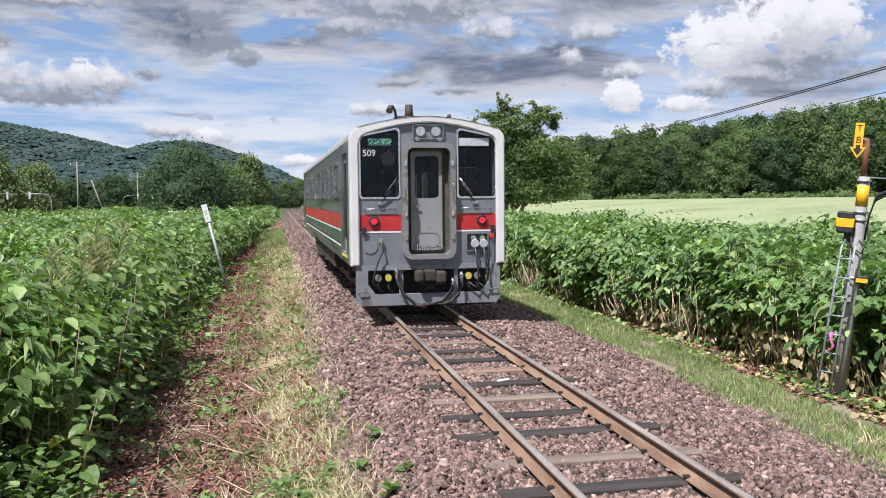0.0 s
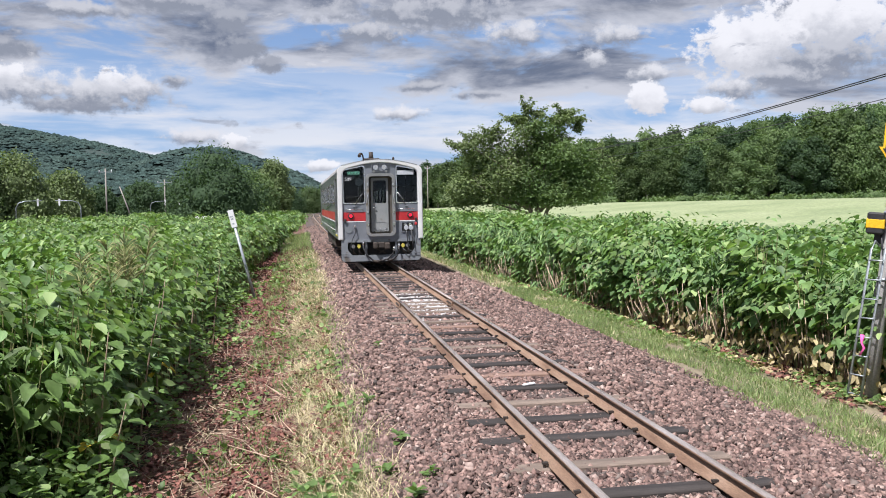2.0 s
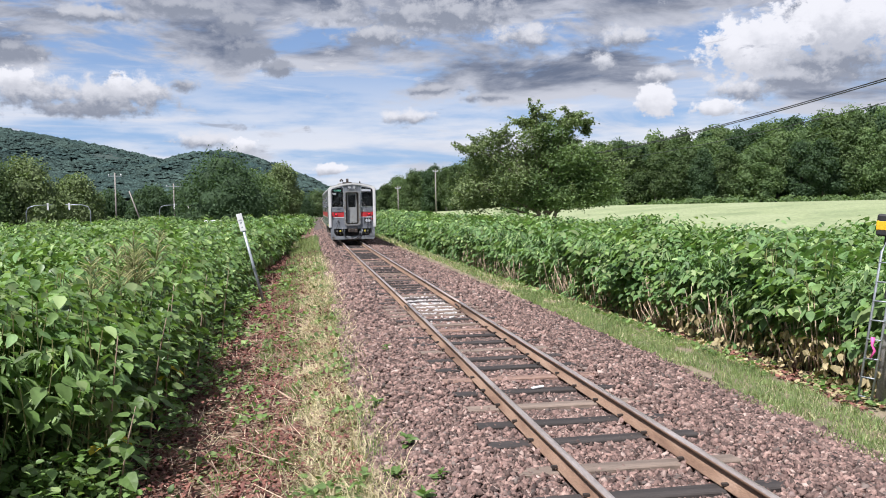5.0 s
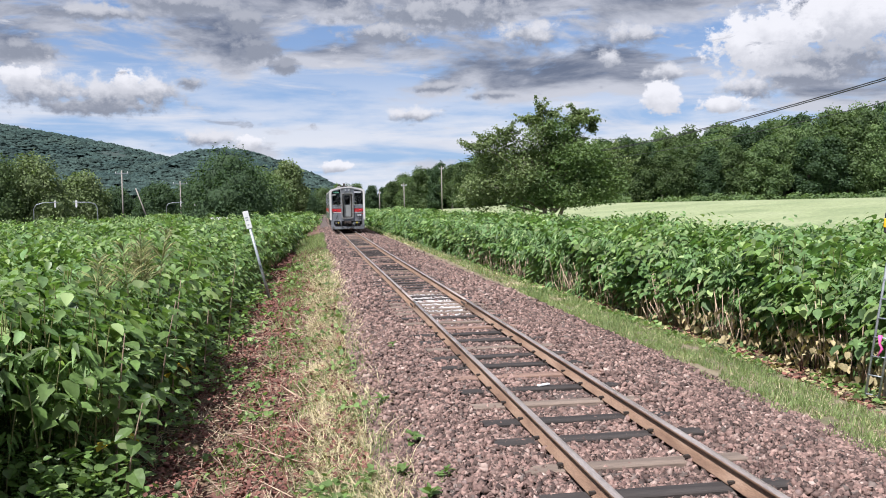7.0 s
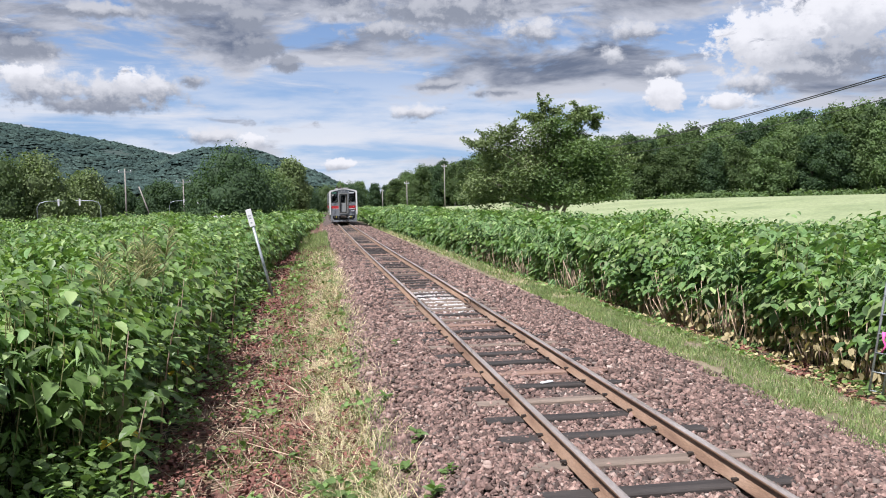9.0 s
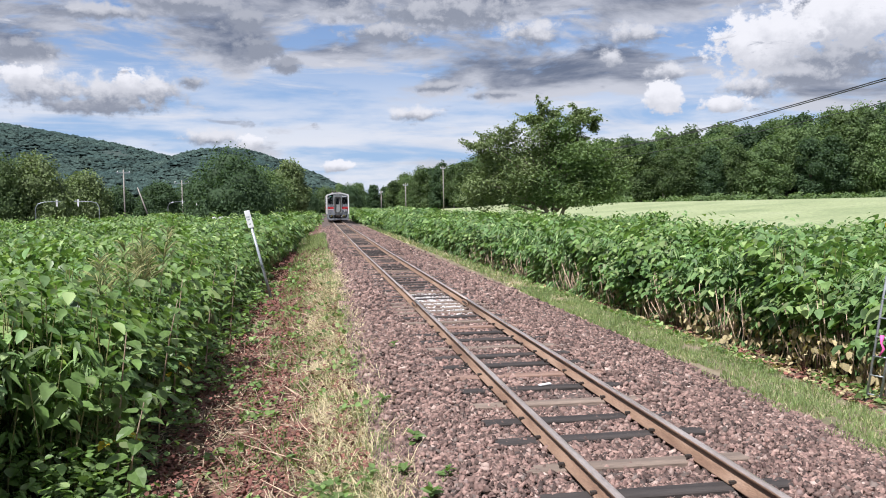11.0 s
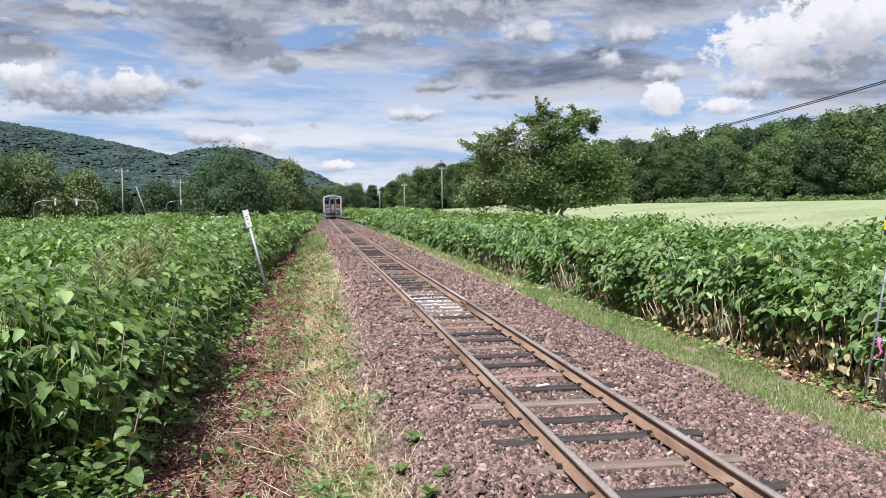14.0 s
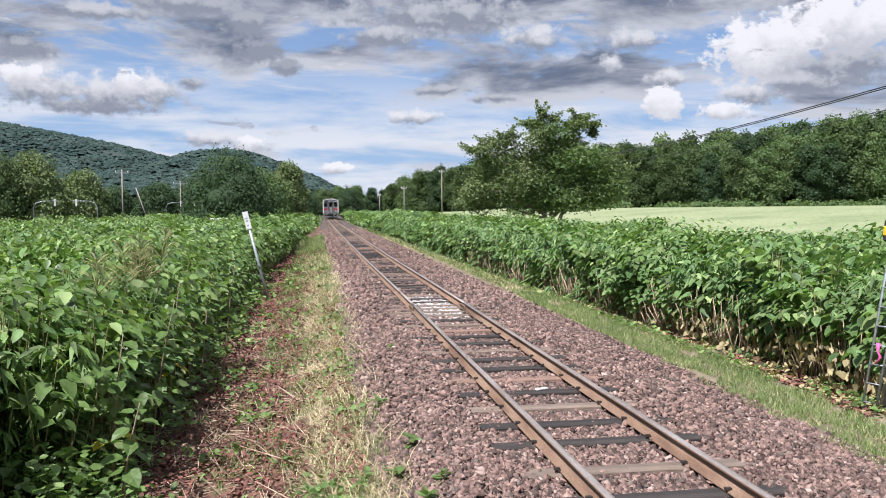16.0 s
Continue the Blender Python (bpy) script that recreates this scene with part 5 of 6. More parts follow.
    for yb in (3.3, 17.6):
        b = part("bogie", bbox(-.95, .95, yb - .3, yb + .3, .35, .72, .04, 1), M["iron"], tr)
        for sgn in (-1, 1):
            part("side_frame", bbox(min(sgn * .86, sgn * 1.0), max(sgn * .86, sgn * 1.0), yb - 1.4, yb + 1.4, .38, .58, .04, 1), M["iron"], b)
            for dy in (-1.05, 1.05):
                part("axle_box", bbox(min(sgn * .84, sgn * 1.06), max(sgn * .84, sgn * 1.06), yb + dy - .17, yb + dy + .17, .26, .60, .03, 1), M["iron"], b)
        for dy in (-1.05, 1.05):
            bm = bmesh.new()
            for sgn in (-1, 1):
                tube(bm, [(sgn * .49, 0, 0), (sgn * .51, 0, 0), (sgn * .53, 0, 0), (sgn * .62, 0, 0)], [.45, .455, .43, .425], 28)
            tube(bm, [(-.6, 0, 0), (.6, 0, 0)], .08, 10)
            w = part("wheelset", bm, M["iron"], tr, at=pose(0, yb + dy, .43))
            wheelsets.append(w)
    # true size of the body: 2.63 m over the sides, 3.36 m to the ridge
    zs = ([-1, 0, .2, .8, 2.0, 3.46, 4.0], [-1, .06, .26, .885, 2.0, 3.36, 3.86])
    done = set()
    for ob in tr.children_recursive:
        flat = ob.matrix_basis == Matrix.Identity(4)
        if flat and ob.data not in done:
            done.add(ob.data)
            for v in ob.data.vertices:
                v.co = Vector((v.co.x * .99, v.co.y * .99, 1.0535 * float(np.interp(v.co.z, *zs))))
        elif not flat and ob not in wheelsets:
            ob.location = (ob.location.x * .99, ob.location.y * .99, 1.0535 * float(np.interp(ob.location.z, *zs)))
            ob.scale = (.99, .99, .99)
    for w in wheelsets:
        w.location.y *= .99
    return tr, wheelsets


train, wheelsets = build_train()


# ---- trees, hills and things beside the line ----
EYE = np.array([-2.647, 0.0])


def bearing(az, d):
    """The plan point at a bearing (degrees from +y to the right) and a distance from the spot where one stands."""
    a = radians(az - 0.56)
    return float(EYE[0] + d * math.sin(a)), float(EYE[1] + d * math.cos(a))


def ball():
    bm = bmesh.new()
    bmesh.ops.create_icosphere(bm, subdivisions=2, radius=1)
    V = np.array([v.co[:] for v in bm.verts])
    F = np.array([[v.index for v in f.verts] for f in bm.faces])
    bm.free()
    return V, F


BALL_V, BALL_F = ball()


def sprays(lobes, per, size, seed, name, mat, hollow=.45, core=.7, loose=0.0):
    """Leaf sprays round lobes (centre, radii), over a lumpy shaded core."""
    rng = np.random.default_rng(seed)
    pos, size_all, out_all, V, F = [], [], [], [], []
    for (c, r, share) in lobes:
        n = max(6, int(per * share))
        u = rng.normal(0, 1, (n, 3))
        u /= np.linalg.norm(u, axis=1)[:, None]

        def lumps(u):
            return np.array([1 + .34 * noise.noise((v[0] * 2.4 + c[0], v[1] * 2.4 + c[1], v[2] * 2.4 + seed)) + .16 * noise.noise((v[0] * 6 + c[0], v[1] * 6, v[2] * 6 + c[2])) for v in u])
        q = rng.uniform(hollow, 1, n) ** .6 * (1 + loose * np.abs(rng.normal(0, 1, n)) ** 1.5)
        pos.append(np.array(c)[None] + u * np.array(r)[None] * (q * lumps(u))[:, None])
        size_all.append(size * rng.uniform(.6, 1.4, n))
        out_all.append(u)
        if core and min(r) > .8:
            F.append(BALL_F + len(V) * len(BALL_V))
            V.append(np.array(c)[None] + BALL_V * np.array(r)[None] * core * lumps(BALL_V)[:, None])
    pos, size_all = np.concatenate(pos), np.concatenate(size_all)
    n = len(pos)
    out = np.concatenate(out_all)
    yaw = np.arctan2(-out[:, 0], out[:, 1]) + rng.normal(0, 1.1, n)
    pitch = -.60 * np.arccos(np.clip(out[:, 2], -1, 1)) + rng.normal(.1, .5, n)
    roll = rng.normal(0, .5, n)
    if loose:
        yaw, pitch = rng.uniform(0, 6.28, n), rng.normal(-.3, .45, n)
    me = scatter(SPRAY_V * np.array([1.3, 1, 1]), SPRAY_F, pos, yaw, pitch, roll, size_all, name, mat)
    if not V:
        return me
    n0 = len(me.vertices)
    co = np.empty(n0 * 3, np.float32)
    me.vertices.foreach_get("co", co)
    bpy.data.meshes.remove(me)
    quads = (np.arange(n) * 4)[:, None] + SPRAY_F[0]
    return mesh_np(name, np.concatenate([co.reshape(-1, 3), *V]), [quads, np.concatenate(F) + n0], mat)


def tree(name, label, h, r, seed, mat, at, n=2200, leaf=.5, low=.14, lobes=9, group="", trunk="bark"):
    rng = random.Random(seed)
    t = thing(name, label, "tree", group, at=at)
    bm = bmesh.new()
    tube(bm, [(0, 0, -.4), (rng.uniform(-.1, .1) * r, 0, h * .3), (rng.uniform(-.2, .2) * r, rng.uniform(-.15, .15) * r, h * .85)], [h * .022, h * .016, h * .004], 8)
    L = []
    for i in range(lobes):
        f = low + (1 - low) * (i + .6) / lobes
        w = max(.55, math.sin(math.pi * min(1, (f * .82 + .2))) ** .6)
        a = i * 2.4 + rng.uniform(-.6, .6)
        d = r * .52 * w * rng.uniform(.7, 1.15) * (0 if i == lobes - 1 else 1)
        rr = r * rng.uniform(.48, .66) * (.55 + .45 * w)
        c = (d * math.cos(a), d * math.sin(a), h * f * .93)
        L.append((c, (rr, rr, rr * rng.uniform(.8, 1.15)), rr * rr / (r * r) * 2.6 / lobes * 2))
        tube(bm, [(0, 0, h * f * .55), (c[0] * .6, c[1] * .6, c[2] * .85), c], [h * .007, h * .004, h * .0015], 5)
    part("trunk", bm, M[trunk], t)
    part("crown", sprays(L, n, leaf, seed, "crown", mat, core=.56), None, t)
    return t


def forest():
    kinds = []
    for i in range(9):
        m = M["crown_dark"] if i % 4 == 0 else M["crown"]
        kinds.append(tree("tree", "tall green broadleaf tree at the edge of the wood" if i % 4 else "tall dark green tree at the edge of the wood", 15, 3.7 + (i * 17 % 4) * .4, 100 + i, m,
                          pose(-600, -400 + i * 30, -1.5), 6000, .42, .24 if i in (2, 5, 7) else .10, 13, "trees of the wood", "birch" if i in (2, 5, 7) else "bark"))
    rng = random.Random(21)
    ca, sa = math.cos(radians(8.54)), math.sin(radians(8.54))
    used = set()

    def put(u, d, h, i):
        x, y = EYE[0] + d * sa + u * ca, EYE[1] + d * ca - u * sa
        m = pose(x, y, float(ground_z(x, y)) - .2, 0, 0, rng.uniform(0, 360))
        k = kinds[i % 9]
        if i % 9 in used:
            k = copy_thing(k, m)
        else:
            used.add(i % 9)
            k.matrix_basis = m
        w = rng.uniform(.85, 1.12) * (.45 + .55 * h / 15)
        k.scale = (w, w, h / 15)

    i = 0
    for row, (d0, low) in enumerate(((149, .74), (155, .88), (162, .97), (170, 1.02))):
        u = 14 + 2 * row
        while u < 150:
            h = np.interp(u, [14, 41, 60, 78, 150], [12.0, 13.0, 15.2, 18.6, 24.0])
            put(u, d0 + rng.uniform(-2.5, 2.5) + (14 if u < 30 else 0), h * low * rng.uniform(.90, 1.06), i)
            i += 1 + (rng.random() < .3)
            u += rng.uniform(3.2, 5.0)
    # the wood runs on behind the line, farther off
    for row in range(3):
        u = -14 - row
        while u < 36:
            d = 232 + row * 9 - u * 1.2 + rng.uniform(-3, 3)
            put(u, d, rng.uniform(.84, 1.06) * np.interp(u, [-30, -14, 0, 12, 36], [7.5, 10.6, 13.4, 13.8, 14.4]), i)
            i += 1
            u += rng.uniform(3.2, 4.8)
    for u in np.arange(-52, -6, 6.0):
        put(float(u) + rng.uniform(-2, 2), 330 + rng.uniform(-8, 8), rng.uniform(9.5, 12), i)
        i += 1


forest()


def lone_trees():
    # spreading tree over the thicket with thin plumes on top
    x, y = bearing(16.45, 70)
    g = float(ground_z(x, y))
    t = thing("tree", "spreading green field tree with ragged plumes above a dense crown", "tree", at=pose(x, y, g, 0, 0, -15.4))
    rng = random.Random(3)
    bm = bmesh.new()
    for dx in (-.5, .1, .7):
        tube(bm, [(dx * .4, 0, -.3), (dx, .1 * dx, 1.3), (dx * 2.2, .2, 3.4)], [.20, .16, .11], 10)
    # lobes: across, height over eye-level ground, half width, half height; 1 for leaves coloured as sunlit, 0 as shaded
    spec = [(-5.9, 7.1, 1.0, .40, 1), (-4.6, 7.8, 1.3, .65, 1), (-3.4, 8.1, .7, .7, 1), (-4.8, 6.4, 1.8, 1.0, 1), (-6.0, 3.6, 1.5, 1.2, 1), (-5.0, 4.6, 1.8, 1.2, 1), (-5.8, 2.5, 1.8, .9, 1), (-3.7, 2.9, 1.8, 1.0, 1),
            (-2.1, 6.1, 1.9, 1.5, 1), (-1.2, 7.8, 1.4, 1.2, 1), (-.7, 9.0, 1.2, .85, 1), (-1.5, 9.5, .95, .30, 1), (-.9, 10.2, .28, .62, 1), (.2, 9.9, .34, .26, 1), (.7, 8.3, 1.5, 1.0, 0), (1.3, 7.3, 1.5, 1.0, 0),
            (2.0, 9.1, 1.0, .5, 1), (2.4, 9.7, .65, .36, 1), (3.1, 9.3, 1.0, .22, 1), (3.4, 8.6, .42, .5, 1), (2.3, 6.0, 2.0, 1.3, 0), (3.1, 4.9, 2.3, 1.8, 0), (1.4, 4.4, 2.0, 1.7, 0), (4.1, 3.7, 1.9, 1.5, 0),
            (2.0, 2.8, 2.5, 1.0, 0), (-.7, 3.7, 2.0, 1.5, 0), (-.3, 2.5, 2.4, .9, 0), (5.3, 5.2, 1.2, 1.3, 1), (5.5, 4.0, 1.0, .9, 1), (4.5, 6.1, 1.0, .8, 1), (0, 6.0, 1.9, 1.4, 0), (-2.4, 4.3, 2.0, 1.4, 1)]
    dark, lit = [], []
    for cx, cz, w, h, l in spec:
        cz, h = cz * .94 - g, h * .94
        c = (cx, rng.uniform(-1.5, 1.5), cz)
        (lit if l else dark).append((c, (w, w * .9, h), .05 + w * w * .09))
        # ragged shoots that stand out of the lobe
        for _ in range(5 if l else 2):
            a, up, out = rng.uniform(0, 6.28), rng.uniform(.1, 1.0), rng.uniform(.9, 1.2)
            tip = Vector((math.cos(a), .6 * math.sin(a), up)).normalized()
            foot = Vector((c[0] + tip.x * w * out, c[1] + tip.y * w * out, c[2] + tip.z * h * out))
            for k in range(4):
                q = foot + tip * .24 * k
                lit.append(((q.x, q.y, q.z), (.24 - .04 * k, .24 - .04 * k, .13), .0028 - .0004 * k))
            tube(bm, [foot - tip * w * .6, foot, foot + tip * .8], [.02, .012, .005], 4)
        tube(bm, [(cx * .1, .1, min(3.0, cz * .5)), (cx * .55, c[1] * .5, cz * .80), (cx, c[1], cz + h * .6)], [.12, .06, .015], 6)
    part("trunk", bm, M["bark"], t)
    # the crown's sunlit and shaded parts are put into two leaf colours
    part("crown", sprays(dark, 7600, .20, 5, "crown", M["crown"], .30, core=0, loose=.12), None, t, "dense inner crown, shade given by darker leaf colour")
    part("crown", sprays(lit, 5200, .19, 6, "crown", M["leaf_tree"], .10, core=0, loose=.14), None, t, "airy outer sprays, sunlight given by lighter leaf colour")
    # big dark round tree beyond the left field, and its neighbours
    for az, d, h, r, m, seed, low in ((-4.95, 118, 8.9, 6.8, "crown_dark", 41, .02), (-1.15, 140, 10.2, 3.4, "leaf_tree", 42, .05), (-2.2, 152, 7.8, 4.2, "crown", 46, .03), (-2.8, 136, 7.6, 4.6, "crown", 47, .02),
                                      (-16.7, 120, 9.4, 5.2, "leaf_tree", 43, .03), (-18.8, 118, 9.0, 5.2, "crown", 44, .03), (-14.0, 128, 7.8, 4.2, "leaf_tree", 45, .03), (-21.5, 122, 9.6, 5.2, "crown_dark", 48, .03),
                                      (-9.4, 170, 7.5, 4.5, "crown_dark", 49, .02), (-11.8, 180, 6.5, 4.0, "crown_dark", 50, .02), (-13.2, 175, 6.0, 4.0, "crown_dark", 51, .02), (-7.6, 190, 7.0, 5.0, "crown_dark", 52, .02), (-24.5, 120, 10.0, 5.0, "crown", 53, .02),
                                      (1.2, 300, 8.4, 6.5, "crown", 54, .02), (2.8, 300, 9.0, 6.5, "crown_dark", 55, .02), (-.3, 290, 8.0, 6.5, "crown_dark", 56, .02)):
        x, y = bearing(az, d)
        tree("tree", "broad round dark green tree beyond the field" if m == "crown_dark" else "leafy mid-green tree beyond the field", h, r, seed, M[m], pose(x, y, float(ground_z(x, y)) - .2), 13000, .30, low, 15, "trees beyond the field")


lone_trees()


def hill_z(az, d):
    """Height of the wooded hills by bearing (degrees) and distance."""
    far = np.interp(az, [-75, -40, -27, -18.75, -15.7, -12.5, -9.8, -6, -2, 3], [60, 92, 96, 83, 75, 65, 55, 38, 20, 0])
    near = np.interp(az, [-17, -13, -10, -8.1, -7.0, -6.1, -5.2, -4.2, -3.1, -2, .17, 1.3, 4], [0, 12, 32, 39.5, 41.5, 42, 41.5, 40, 36.5, 32, 22, 15.5, 5])
    low = np.interp(az, [-40, -20, -13, -6, 2], [26, 24, 22, 12, 0])
    fall = lambda d0, ds: np.exp(-(np.maximum(0, d0 - d) / ds) ** 2 / 2)
    return np.maximum(np.maximum(near * fall(640, 110), far * fall(930, 170)), low * fall(560, 90))


def hills():
    az = np.linspace(-75, 8, 150)
    d = np.linspace(330, 960, 40)
    A, D = np.meshgrid(az, d)
    X, Y = EYE[0] + D * np.sin(np.radians(A)), EYE[1] + D * np.cos(np.radians(A))
    Z = hill_z(A, D) - 1.5 + np.array([noise.noise((x * .02, y * .02, 4)) * 5 for x, y in zip(X.ravel(), Y.ravel())]).reshape(X.shape) * np.clip(hill_z(A, D) / 20, 0, 1)
    n = len(az)
    i = (np.arange(len(d) - 1)[:, None] * n + np.arange(n - 1)[None]).ravel()
    me = mesh_np("hill", np.stack([X, Y, Z], -1).reshape(-1, 3), np.stack([i, i + 1, i + n + 1, i + n], -1), M["hill_floor_hazy"], None, True)
    hill = tagged(new("hill", me), "long wooded hills behind the fields", "hill", kind="structure")
    rng = np.random.default_rng(77)
    # one lumpy rounded crown to a tree, in four shapes
    k = 34000
    a = rng.uniform(-24, 6, k)
    dd = np.sqrt(rng.uniform(440.0 ** 2, 945.0 ** 2, k))
    hz = hill_z(a, dd)
    ok = hz > 2.5
    a, dd, hz = a[ok], dd[ok], hz[ok]
    x, y = EYE[0] + dd * np.sin(np.radians(a)), dd * np.cos(np.radians(a))
    bm = bmesh.new()
    bmesh.ops.create_icosphere(bm, subdivisions=1, radius=1)
    bmesh.ops.delete(bm, geom=[v for v in bm.verts if v.co.z < -.3], context="VERTS")
    dome = np.array([v.co[:] for v in bm.verts])
    bm.verts.index_update()
    faces = [np.array([[v.index for v in f.verts] for f in bm.faces])]
    bm.free()
    woods = tagged(new("woods"), "dense mixed woods covering the hills", "forest", kind="stuff")
    for j in range(4):
        q = slice(j, None, 4)
        n = len(x[q])
        lump = dome * (1 + rng.normal(0, .13, (len(dome), 1))) + rng.normal(0, .06, dome.shape)
        r = rng.uniform(2.0, 4.4, (n, 1)) * np.concatenate([rng.uniform(.85, 1.15, (n, 2)), rng.uniform(.6, .95, (n, 1))], 1)
        me = scatter(lump, faces, np.stack([x, y, hz - .5], -1)[q], rng.uniform(0, 6.28, n), rng.normal(0, .08, n), rng.normal(0, .08, n), r, "crowns", M["crown_far_hazy"])
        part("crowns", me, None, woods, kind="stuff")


hills()


def field_edge():
    """Bushes along the foot of the wood."""
    rng = random.Random(14)
    ca, sa = math.cos(radians(8.54)), math.sin(radians(8.54))
    lobes = []
    for _ in range(420):
        u, d = rng.uniform(12, 140), 143 + rng.uniform(-3, 3)
        x, y = EYE[0] + d * sa + u * ca, EYE[1] + d * ca - u * sa
        r = rng.uniform(.25, .8) * rng.uniform(.6, 1.4)
        lobes.append(((x, y, float(ground_z(x, y)) + r * .3), (r * 1.5, r * 1.5, r), r * r * .035))
    me = sprays(lobes, 4200, .45, 15, "bushes", M["crown"])
    tagged(new("bushes", me), "low green bushes along the foot of the wood", "bushes", kind="stuff")


field_edge()

def signal_post():
    x, y = 4.75, 10.03
    p = thing("equipment_post", "leaning grey concrete post with yellow band, arrow sign and boxes", "post", at=pose(x, y, float(ground_z(x, y)) - .02, 0, 0, -36.8) @ pose(0, 0, 0, 0, 4.9, 0))
    p.scale = (1.05, 1.05, 1.05)
    part("shaft", tube(bmesh.new(), [(0, 0, -.2), (0, 0, 1.4), (0, 0, 2.84)], [.078, .072, .066], 20), M["concrete"], p)
    part("yellow_band", tube(bmesh.new(), [(0, 0, 2.47), (0, 0, 2.73)], .071, 20), M["yellow"], p, "bright yellow painted band")
    for z in (2.38, 2.77, 2.28, 1.55):
        part("clamp", tube(bmesh.new(), [(0, 0, z), (0, 0, z + .03)], .082, 16), M["galv"], p)
    part("pipe", tube(bmesh.new(), [(-.02, -.02, 2.82), (-.01, -.02, 3.22), (-.02, -.02, 3.29), (-.09, -.02, 3.31)], [.036, .034, .03, .02], 10), M["rust"], p, "rusty bent pipe")
    s = part("arrow_sign", plate([(-.165, 3.50), (-.165, 3.20), (-.21, 3.20), (-.115, 3.06), (-.02, 3.20), (-.065, 3.20), (-.065, 3.50)], [], -.05, -.04), M["yellow"], p, "yellow downward arrow sign lettered T B")
    for ch, z in (("T", 3.43), ("B", 3.285)):
        text_mesh(ch, .115, "lettering", M["black"], s, pose(-.115, -.052, z, 90), .001)
    part("arrow_mark", plate([(-.14, 3.225), (-.09, 3.225), (-.09, 3.18), (-.06, 3.18), (-.115, 3.095), (-.17, 3.18), (-.14, 3.18)], [], -.054, -.0505), M["black"], s)
    b = part("warning_box", bbox(-.26, -.06, -.14, .06, 2.12, 2.39, .02, 1), M["black"], p, "black box with a broad yellow band")
    part("box_band", bbox(-.264, -.056, -.144, .064, 2.19, 2.31, .01, 1), M["yellow"], b)
    part("bracket", bbox(-.16, -.02, -.04, .0, 2.0, 2.18, .01, 1), M["black"], b)
    e = part("small_box", bbox(.03, .17, -.10, .04, 1.50, 1.60, .012, 1), M["black"], p)
    part("label", bbox(.032, .166, -.104, -.098, 1.52, 1.57), M["yellow"], e)
    for k in range(3):
        part("cable", tube(bmesh.new(), [(.08, -.03 * k, 2.05 + .06 * k), (.10, -.03 * k, 2.35), (.15, -.03 * k, 2.55 + .03 * k), (.42, 0, 2.72 + .03 * k), (1.3, .3, 2.80 + .03 * k)], .013, 6), M["rubber"], p)
    part("cable", tube(bmesh.new(), [(.09, -.05, 2.40), (.12, -.06, 2.05), (.06, -.09, 1.88), (-.06, -.10, 1.95), (-.08, -.09, 2.12)], .012, 6), M["rubber"], p)
    part("cable", tube(bmesh.new(), [(-.06, -.07, 1.6), (-.09, -.08, 1.4), (-.05, -.08, 1.25), (0.0, -.07, 1.25)], .010, 6), M["rubber"], p)
    part("stay_wire", tube(bmesh.new(), [(.05, 0, 2.83), (1.6, .25, 2.85)], .007, 5), M["galv"], p)
    # ladder
    lx, ly = -.25, -.22
    la = thing("ladder", "narrow grey steel ladder leaning on the post", "ladder", at=pose(x, y, float(ground_z(x, y)) - .03, 0, 0, -36.8))
    for a, dy in ((-.04, 0), (.12, -.10)):
        part("rail", tube(bmesh.new(), [(lx + a, ly + dy, 0), (lx + a + .28, ly + dy + .05, 2.05), (lx + a + .33, ly + dy + .12, 2.15), (lx + a + .38, ly + dy + .18, 2.08)], .016, 8), M["galv"], la)
    for k in range(8):
        z = .16 + k * .25
        o = .28 * z / 2.05
        part("rung", tube(bmesh.new(), [(lx - .04 + o, ly, z), (lx + .12 + o, ly - .10, z)], .010, 6), M["galv"], la)
    rb = tagged(part("ribbon", tube(bmesh.new(), [(lx + .15, ly - .10, .95), (lx + .14, ly - .12, .85), (lx + .17, ly - .12, .78), (lx + .12, ly - .11, .68)], [.03, .015, .02, .012], 5), M["pink"], None, "pink ribbon tied to a ladder rung",
                     at=pose(x, y, float(ground_z(x, y)) - .03, 0, 0, -36.8)), category="ribbon")


signal_post()


def marker_post():
    x, y = -4.06, 26.14
    p = thing("marker_post", "leaning grey steel marker post with a blank white plate", "sign", at=pose(x, y, float(ground_z(x, y)), 0, 0, -3) @ pose(0, 0, 0, 0, -13.6, 0))
    part("shaft", tube(bmesh.new(), [(0, 0, -.2), (0, 0, 2.42)], .042, 12), M["galv"], p)
    pl = part("plate", bbox(-.085, .085, -.055, -.04, 2.28, 2.82, .01, 1), M["white"], p, "white enamelled plate")
    for z, w in ((2.62, .06), (2.54, .045), (2.40, .035)):
        part("lettering", bbox(-w, w * .6, -.058, -.0555, z - .02, z + .02), M["galv"], pl)


marker_post()


def utility_pole(az, d, h, arm, lean=0.0, label="grey utility pole with a short crossarm beyond the field", mat="wood_pole"):
    x, y = bearing(az, d)
    p = thing("utility_pole", label, "pole", "utility poles", at=pose(x, y, float(ground_z(x, y)), 0, lean, -az))
    part("shaft", tube(bmesh.new(), [(0, 0, -.3), (0, 0, h)], [.13, .085], 10), M[mat], p)
    if arm:
        c = part("crossarm", bbox(-arm, arm, -.06, .06, h - .55, h - .43), M["galv"], p)
        for k in (-.9, 0, .9):
            part("insulator", tube(bmesh.new(), [(k * arm, 0, h - .43), (k * arm, 0, h - .2)], .06, 7), M["white"], c)
    return x, y, h


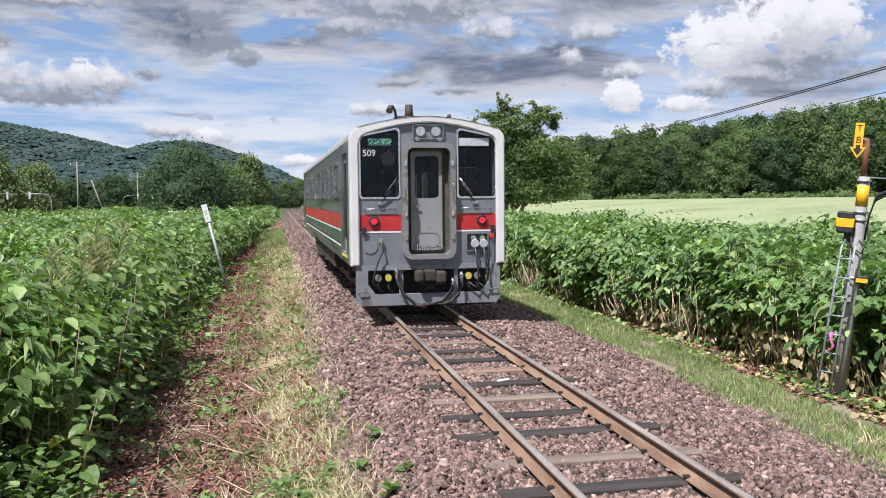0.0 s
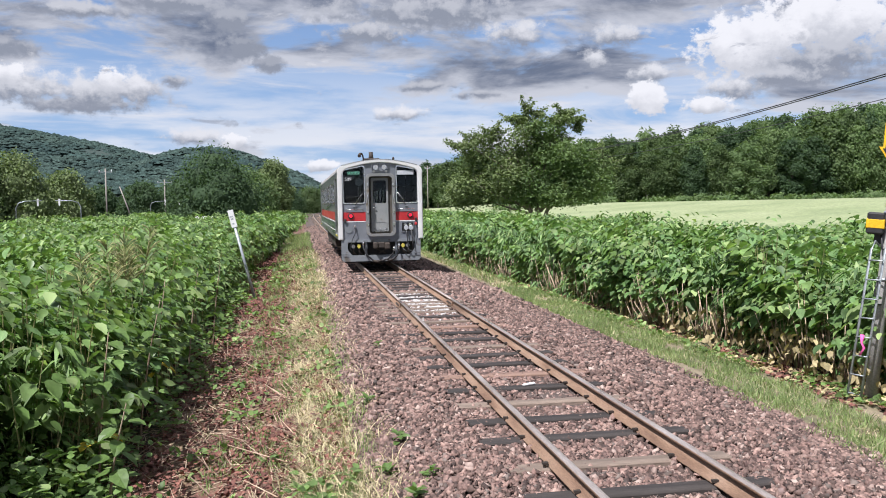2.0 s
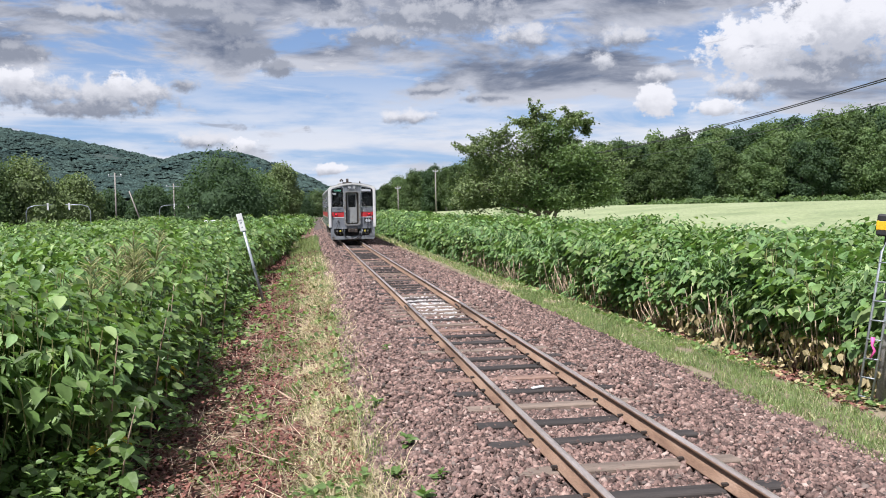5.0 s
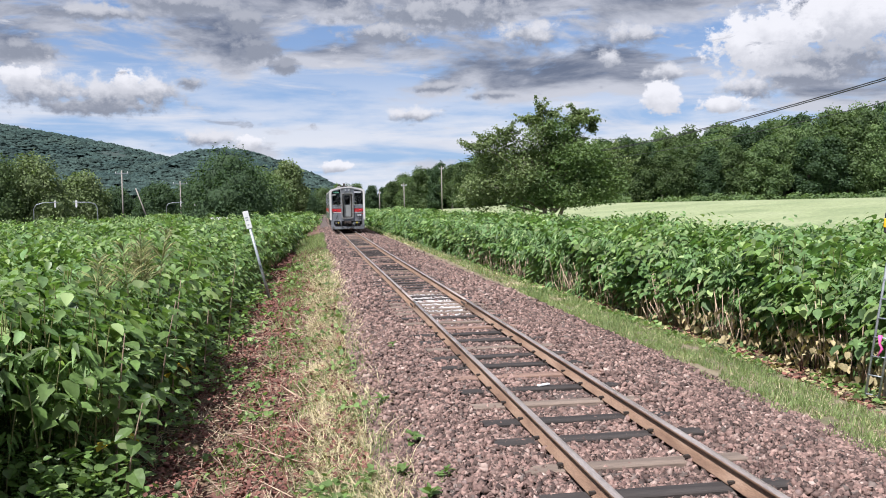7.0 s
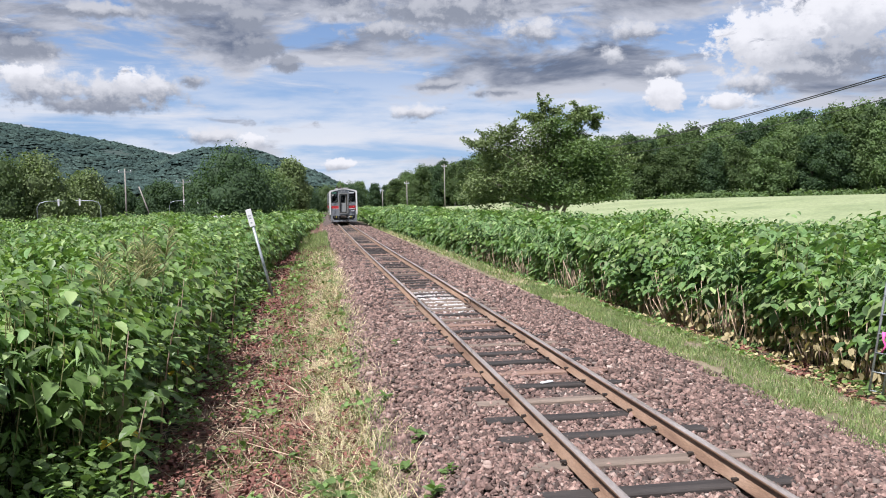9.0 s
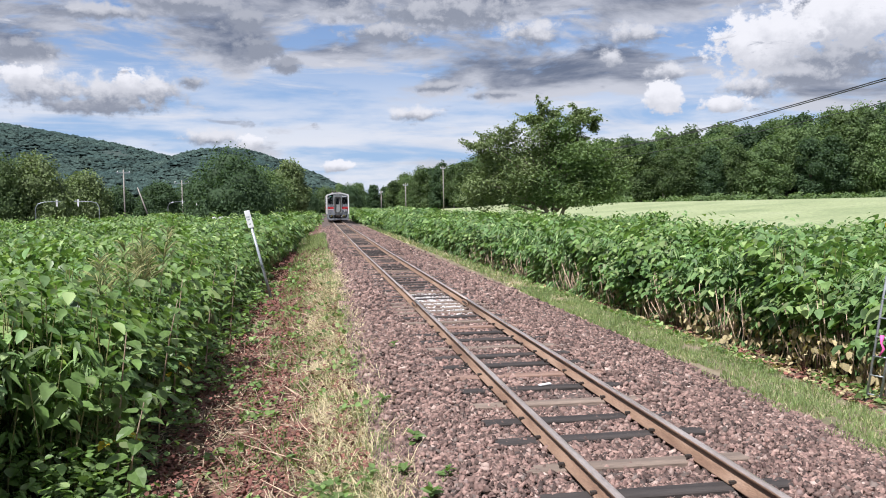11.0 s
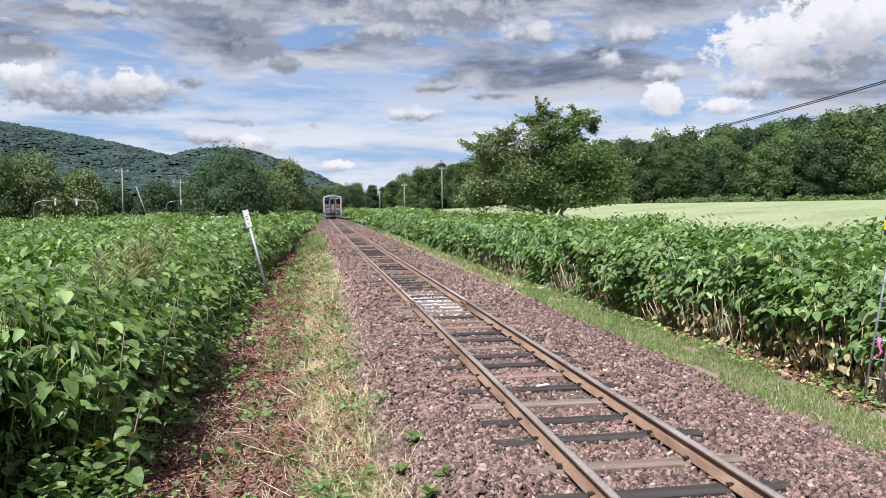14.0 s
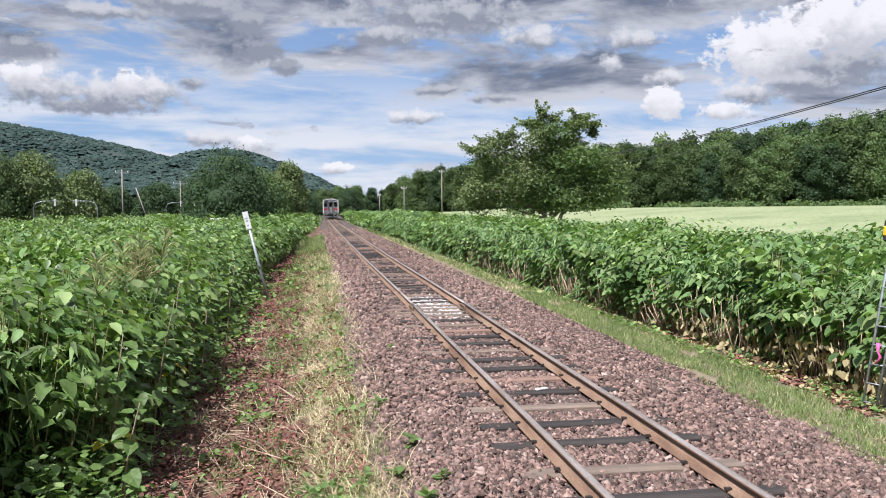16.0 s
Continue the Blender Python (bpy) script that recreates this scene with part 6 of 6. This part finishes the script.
for az, d, h, arm, lean in ((-11.5, 130, 8.6, .9, 0), (-8.0, 150, 7.6, 1.2, 0), (-9.9, 150, 6.8, 0, -18), (-7.0, 160, 5.5, 0, 0), (-15.6, 120, 5.0, 0, 0), (-15.9, 120, 5.0, 0, 12),
                            (6.55, 170, 6.6, .5, 0), (9.1, 165, 9.2, .5, 0), (4.9, 190, 5.6, .3, 0), (14.6, 93, 8.9, .9, 0)):
    utility_pole(az, d, h, arm, lean)


def arrow_pole(az, d, h, way):
    """A bent road-edge marker pole with a hanging arrow."""
    x, y = bearing(az, d)
    p = thing("road_marker_pole", "thin grey bent road-edge marker pole with a hanging arrow", "pole", "road marker poles", at=pose(x, y, float(ground_z(x, y)), 0, 0, -az))
    part("shaft", tube(bmesh.new(), [(0, 0, -.3), (0, 0, h - .7), (way * .25, 0, h - .2), (way * .9, 0, h), (way * 2.6, 0, h + .05)], [.06, .055, .05, .045, .04], 8), M["galv"], p)
    part("arrow", plate([(way * 2.2 - .1, h + .25), (way * 2.2 + .1, h + .25), (way * 2.2 + .1, h - .45), (way * 2.2, h - .6), (way * 2.2 - .1, h - .45)], [], -.03, .03), M["white"], p)


for az, d, h, way in ((-16.6, 105, 3.9, 1), (-13.0, 105, 3.9, -1), (-8.9, 140, 3.9, 1), (-6.3, 150, 3.9, -1)):
    arrow_pole(az, d, h, way)


def wires():
    def along(az, el, d):
        return Vector((EYE[0] + d * math.sin(radians(az)), EYE[1] + d * math.cos(radians(az)), 2.105 + d * math.tan(radians(el))))
    for el0, el1, r in ((10.7, 3.05, .022), (10.55, 3.0, .022), (8.7, 2.65, .014)):
        bm = bmesh.new()
        a, b = along(52.0, el0, 24), along(15.0, el1, 93)
        pts = [a.lerp(b, k / 24) - Vector((0, 0, 1.0 * 4 * (k / 24) * (1 - k / 24))) for k in range(25)]
        tube(bm, pts, r, 5, False)
        tagged(part("overhead_wire", bm, M["rubber"], None, "black overhead wire strung between poles"), category="wire", group="overhead wires")
    x, y, _ = along(52.0, 0, 24)
    p = thing("utility_pole", "grey utility pole with a short crossarm by the field", "pole", "utility poles", at=pose(x, y, float(ground_z(x, y))))
    part("shaft", tube(bmesh.new(), [(0, 0, -.3), (0, 0, 8.9)], [.17, .11], 10), M["wood_pole"], p)


wires()


def parked_van():
    x, y = bearing(-5.6, 110)
    v = thing("van", "small white van parked under a dark tree", "van", at=pose(x, y, float(ground_z(x, y)) - .55, 0, 0, 20))
    part("body", bbox(-.8, .8, -1.9, 1.9, .3, 2.3, .15, 2), M["white"], v)
    part("window", bbox(-.82, .82, -1.5, 1.3, 1.35, 1.95, .03, 1), M["dark_glass"], v)
    for sx in (-.75, .75):
        for sy in (-1.2, 1.2):
            part("wheel", disc(bmesh.new(), (sx - .1, sy, .3), (1, 0, 0), .3, .2, 16), M["rubber"], v)


parked_van()


# ---- what moves ----
def train_y(t):
    return 14.78 + 5.963 * t + 0.2543 * t * t - 0.00560 * t ** 3


def train_rows():
    rows = []
    for i in range(33):
        t = i * 0.5
        y = train_y(t)
        # the two bogies sit on the rails; the body points from one to the other
        a, b = (drift(y + 3.1), y + 3.1), (drift(y + 16.5), y + 16.5)
        turn = math.atan2(-(b[0] - a[0]), b[1] - a[1])
        rows.append((t, pose(a[0] + 3.1 * math.sin(turn), y, 0, 0, 0, math.degrees(turn))))
    return rows


def motions():
    walk(train, train_rows())
    rows = []
    for i in range(481):
        t = i / 30
        roll = (train_y(t) - train_y(0)) / 0.425
        rows.append((t, roll))
    for w in wheelsets:
        base = w.matrix_basis.copy()
        walk(w, [(t, base @ Matrix.Rotation(-roll, 4, "X")) for t, roll in rows])


motions()
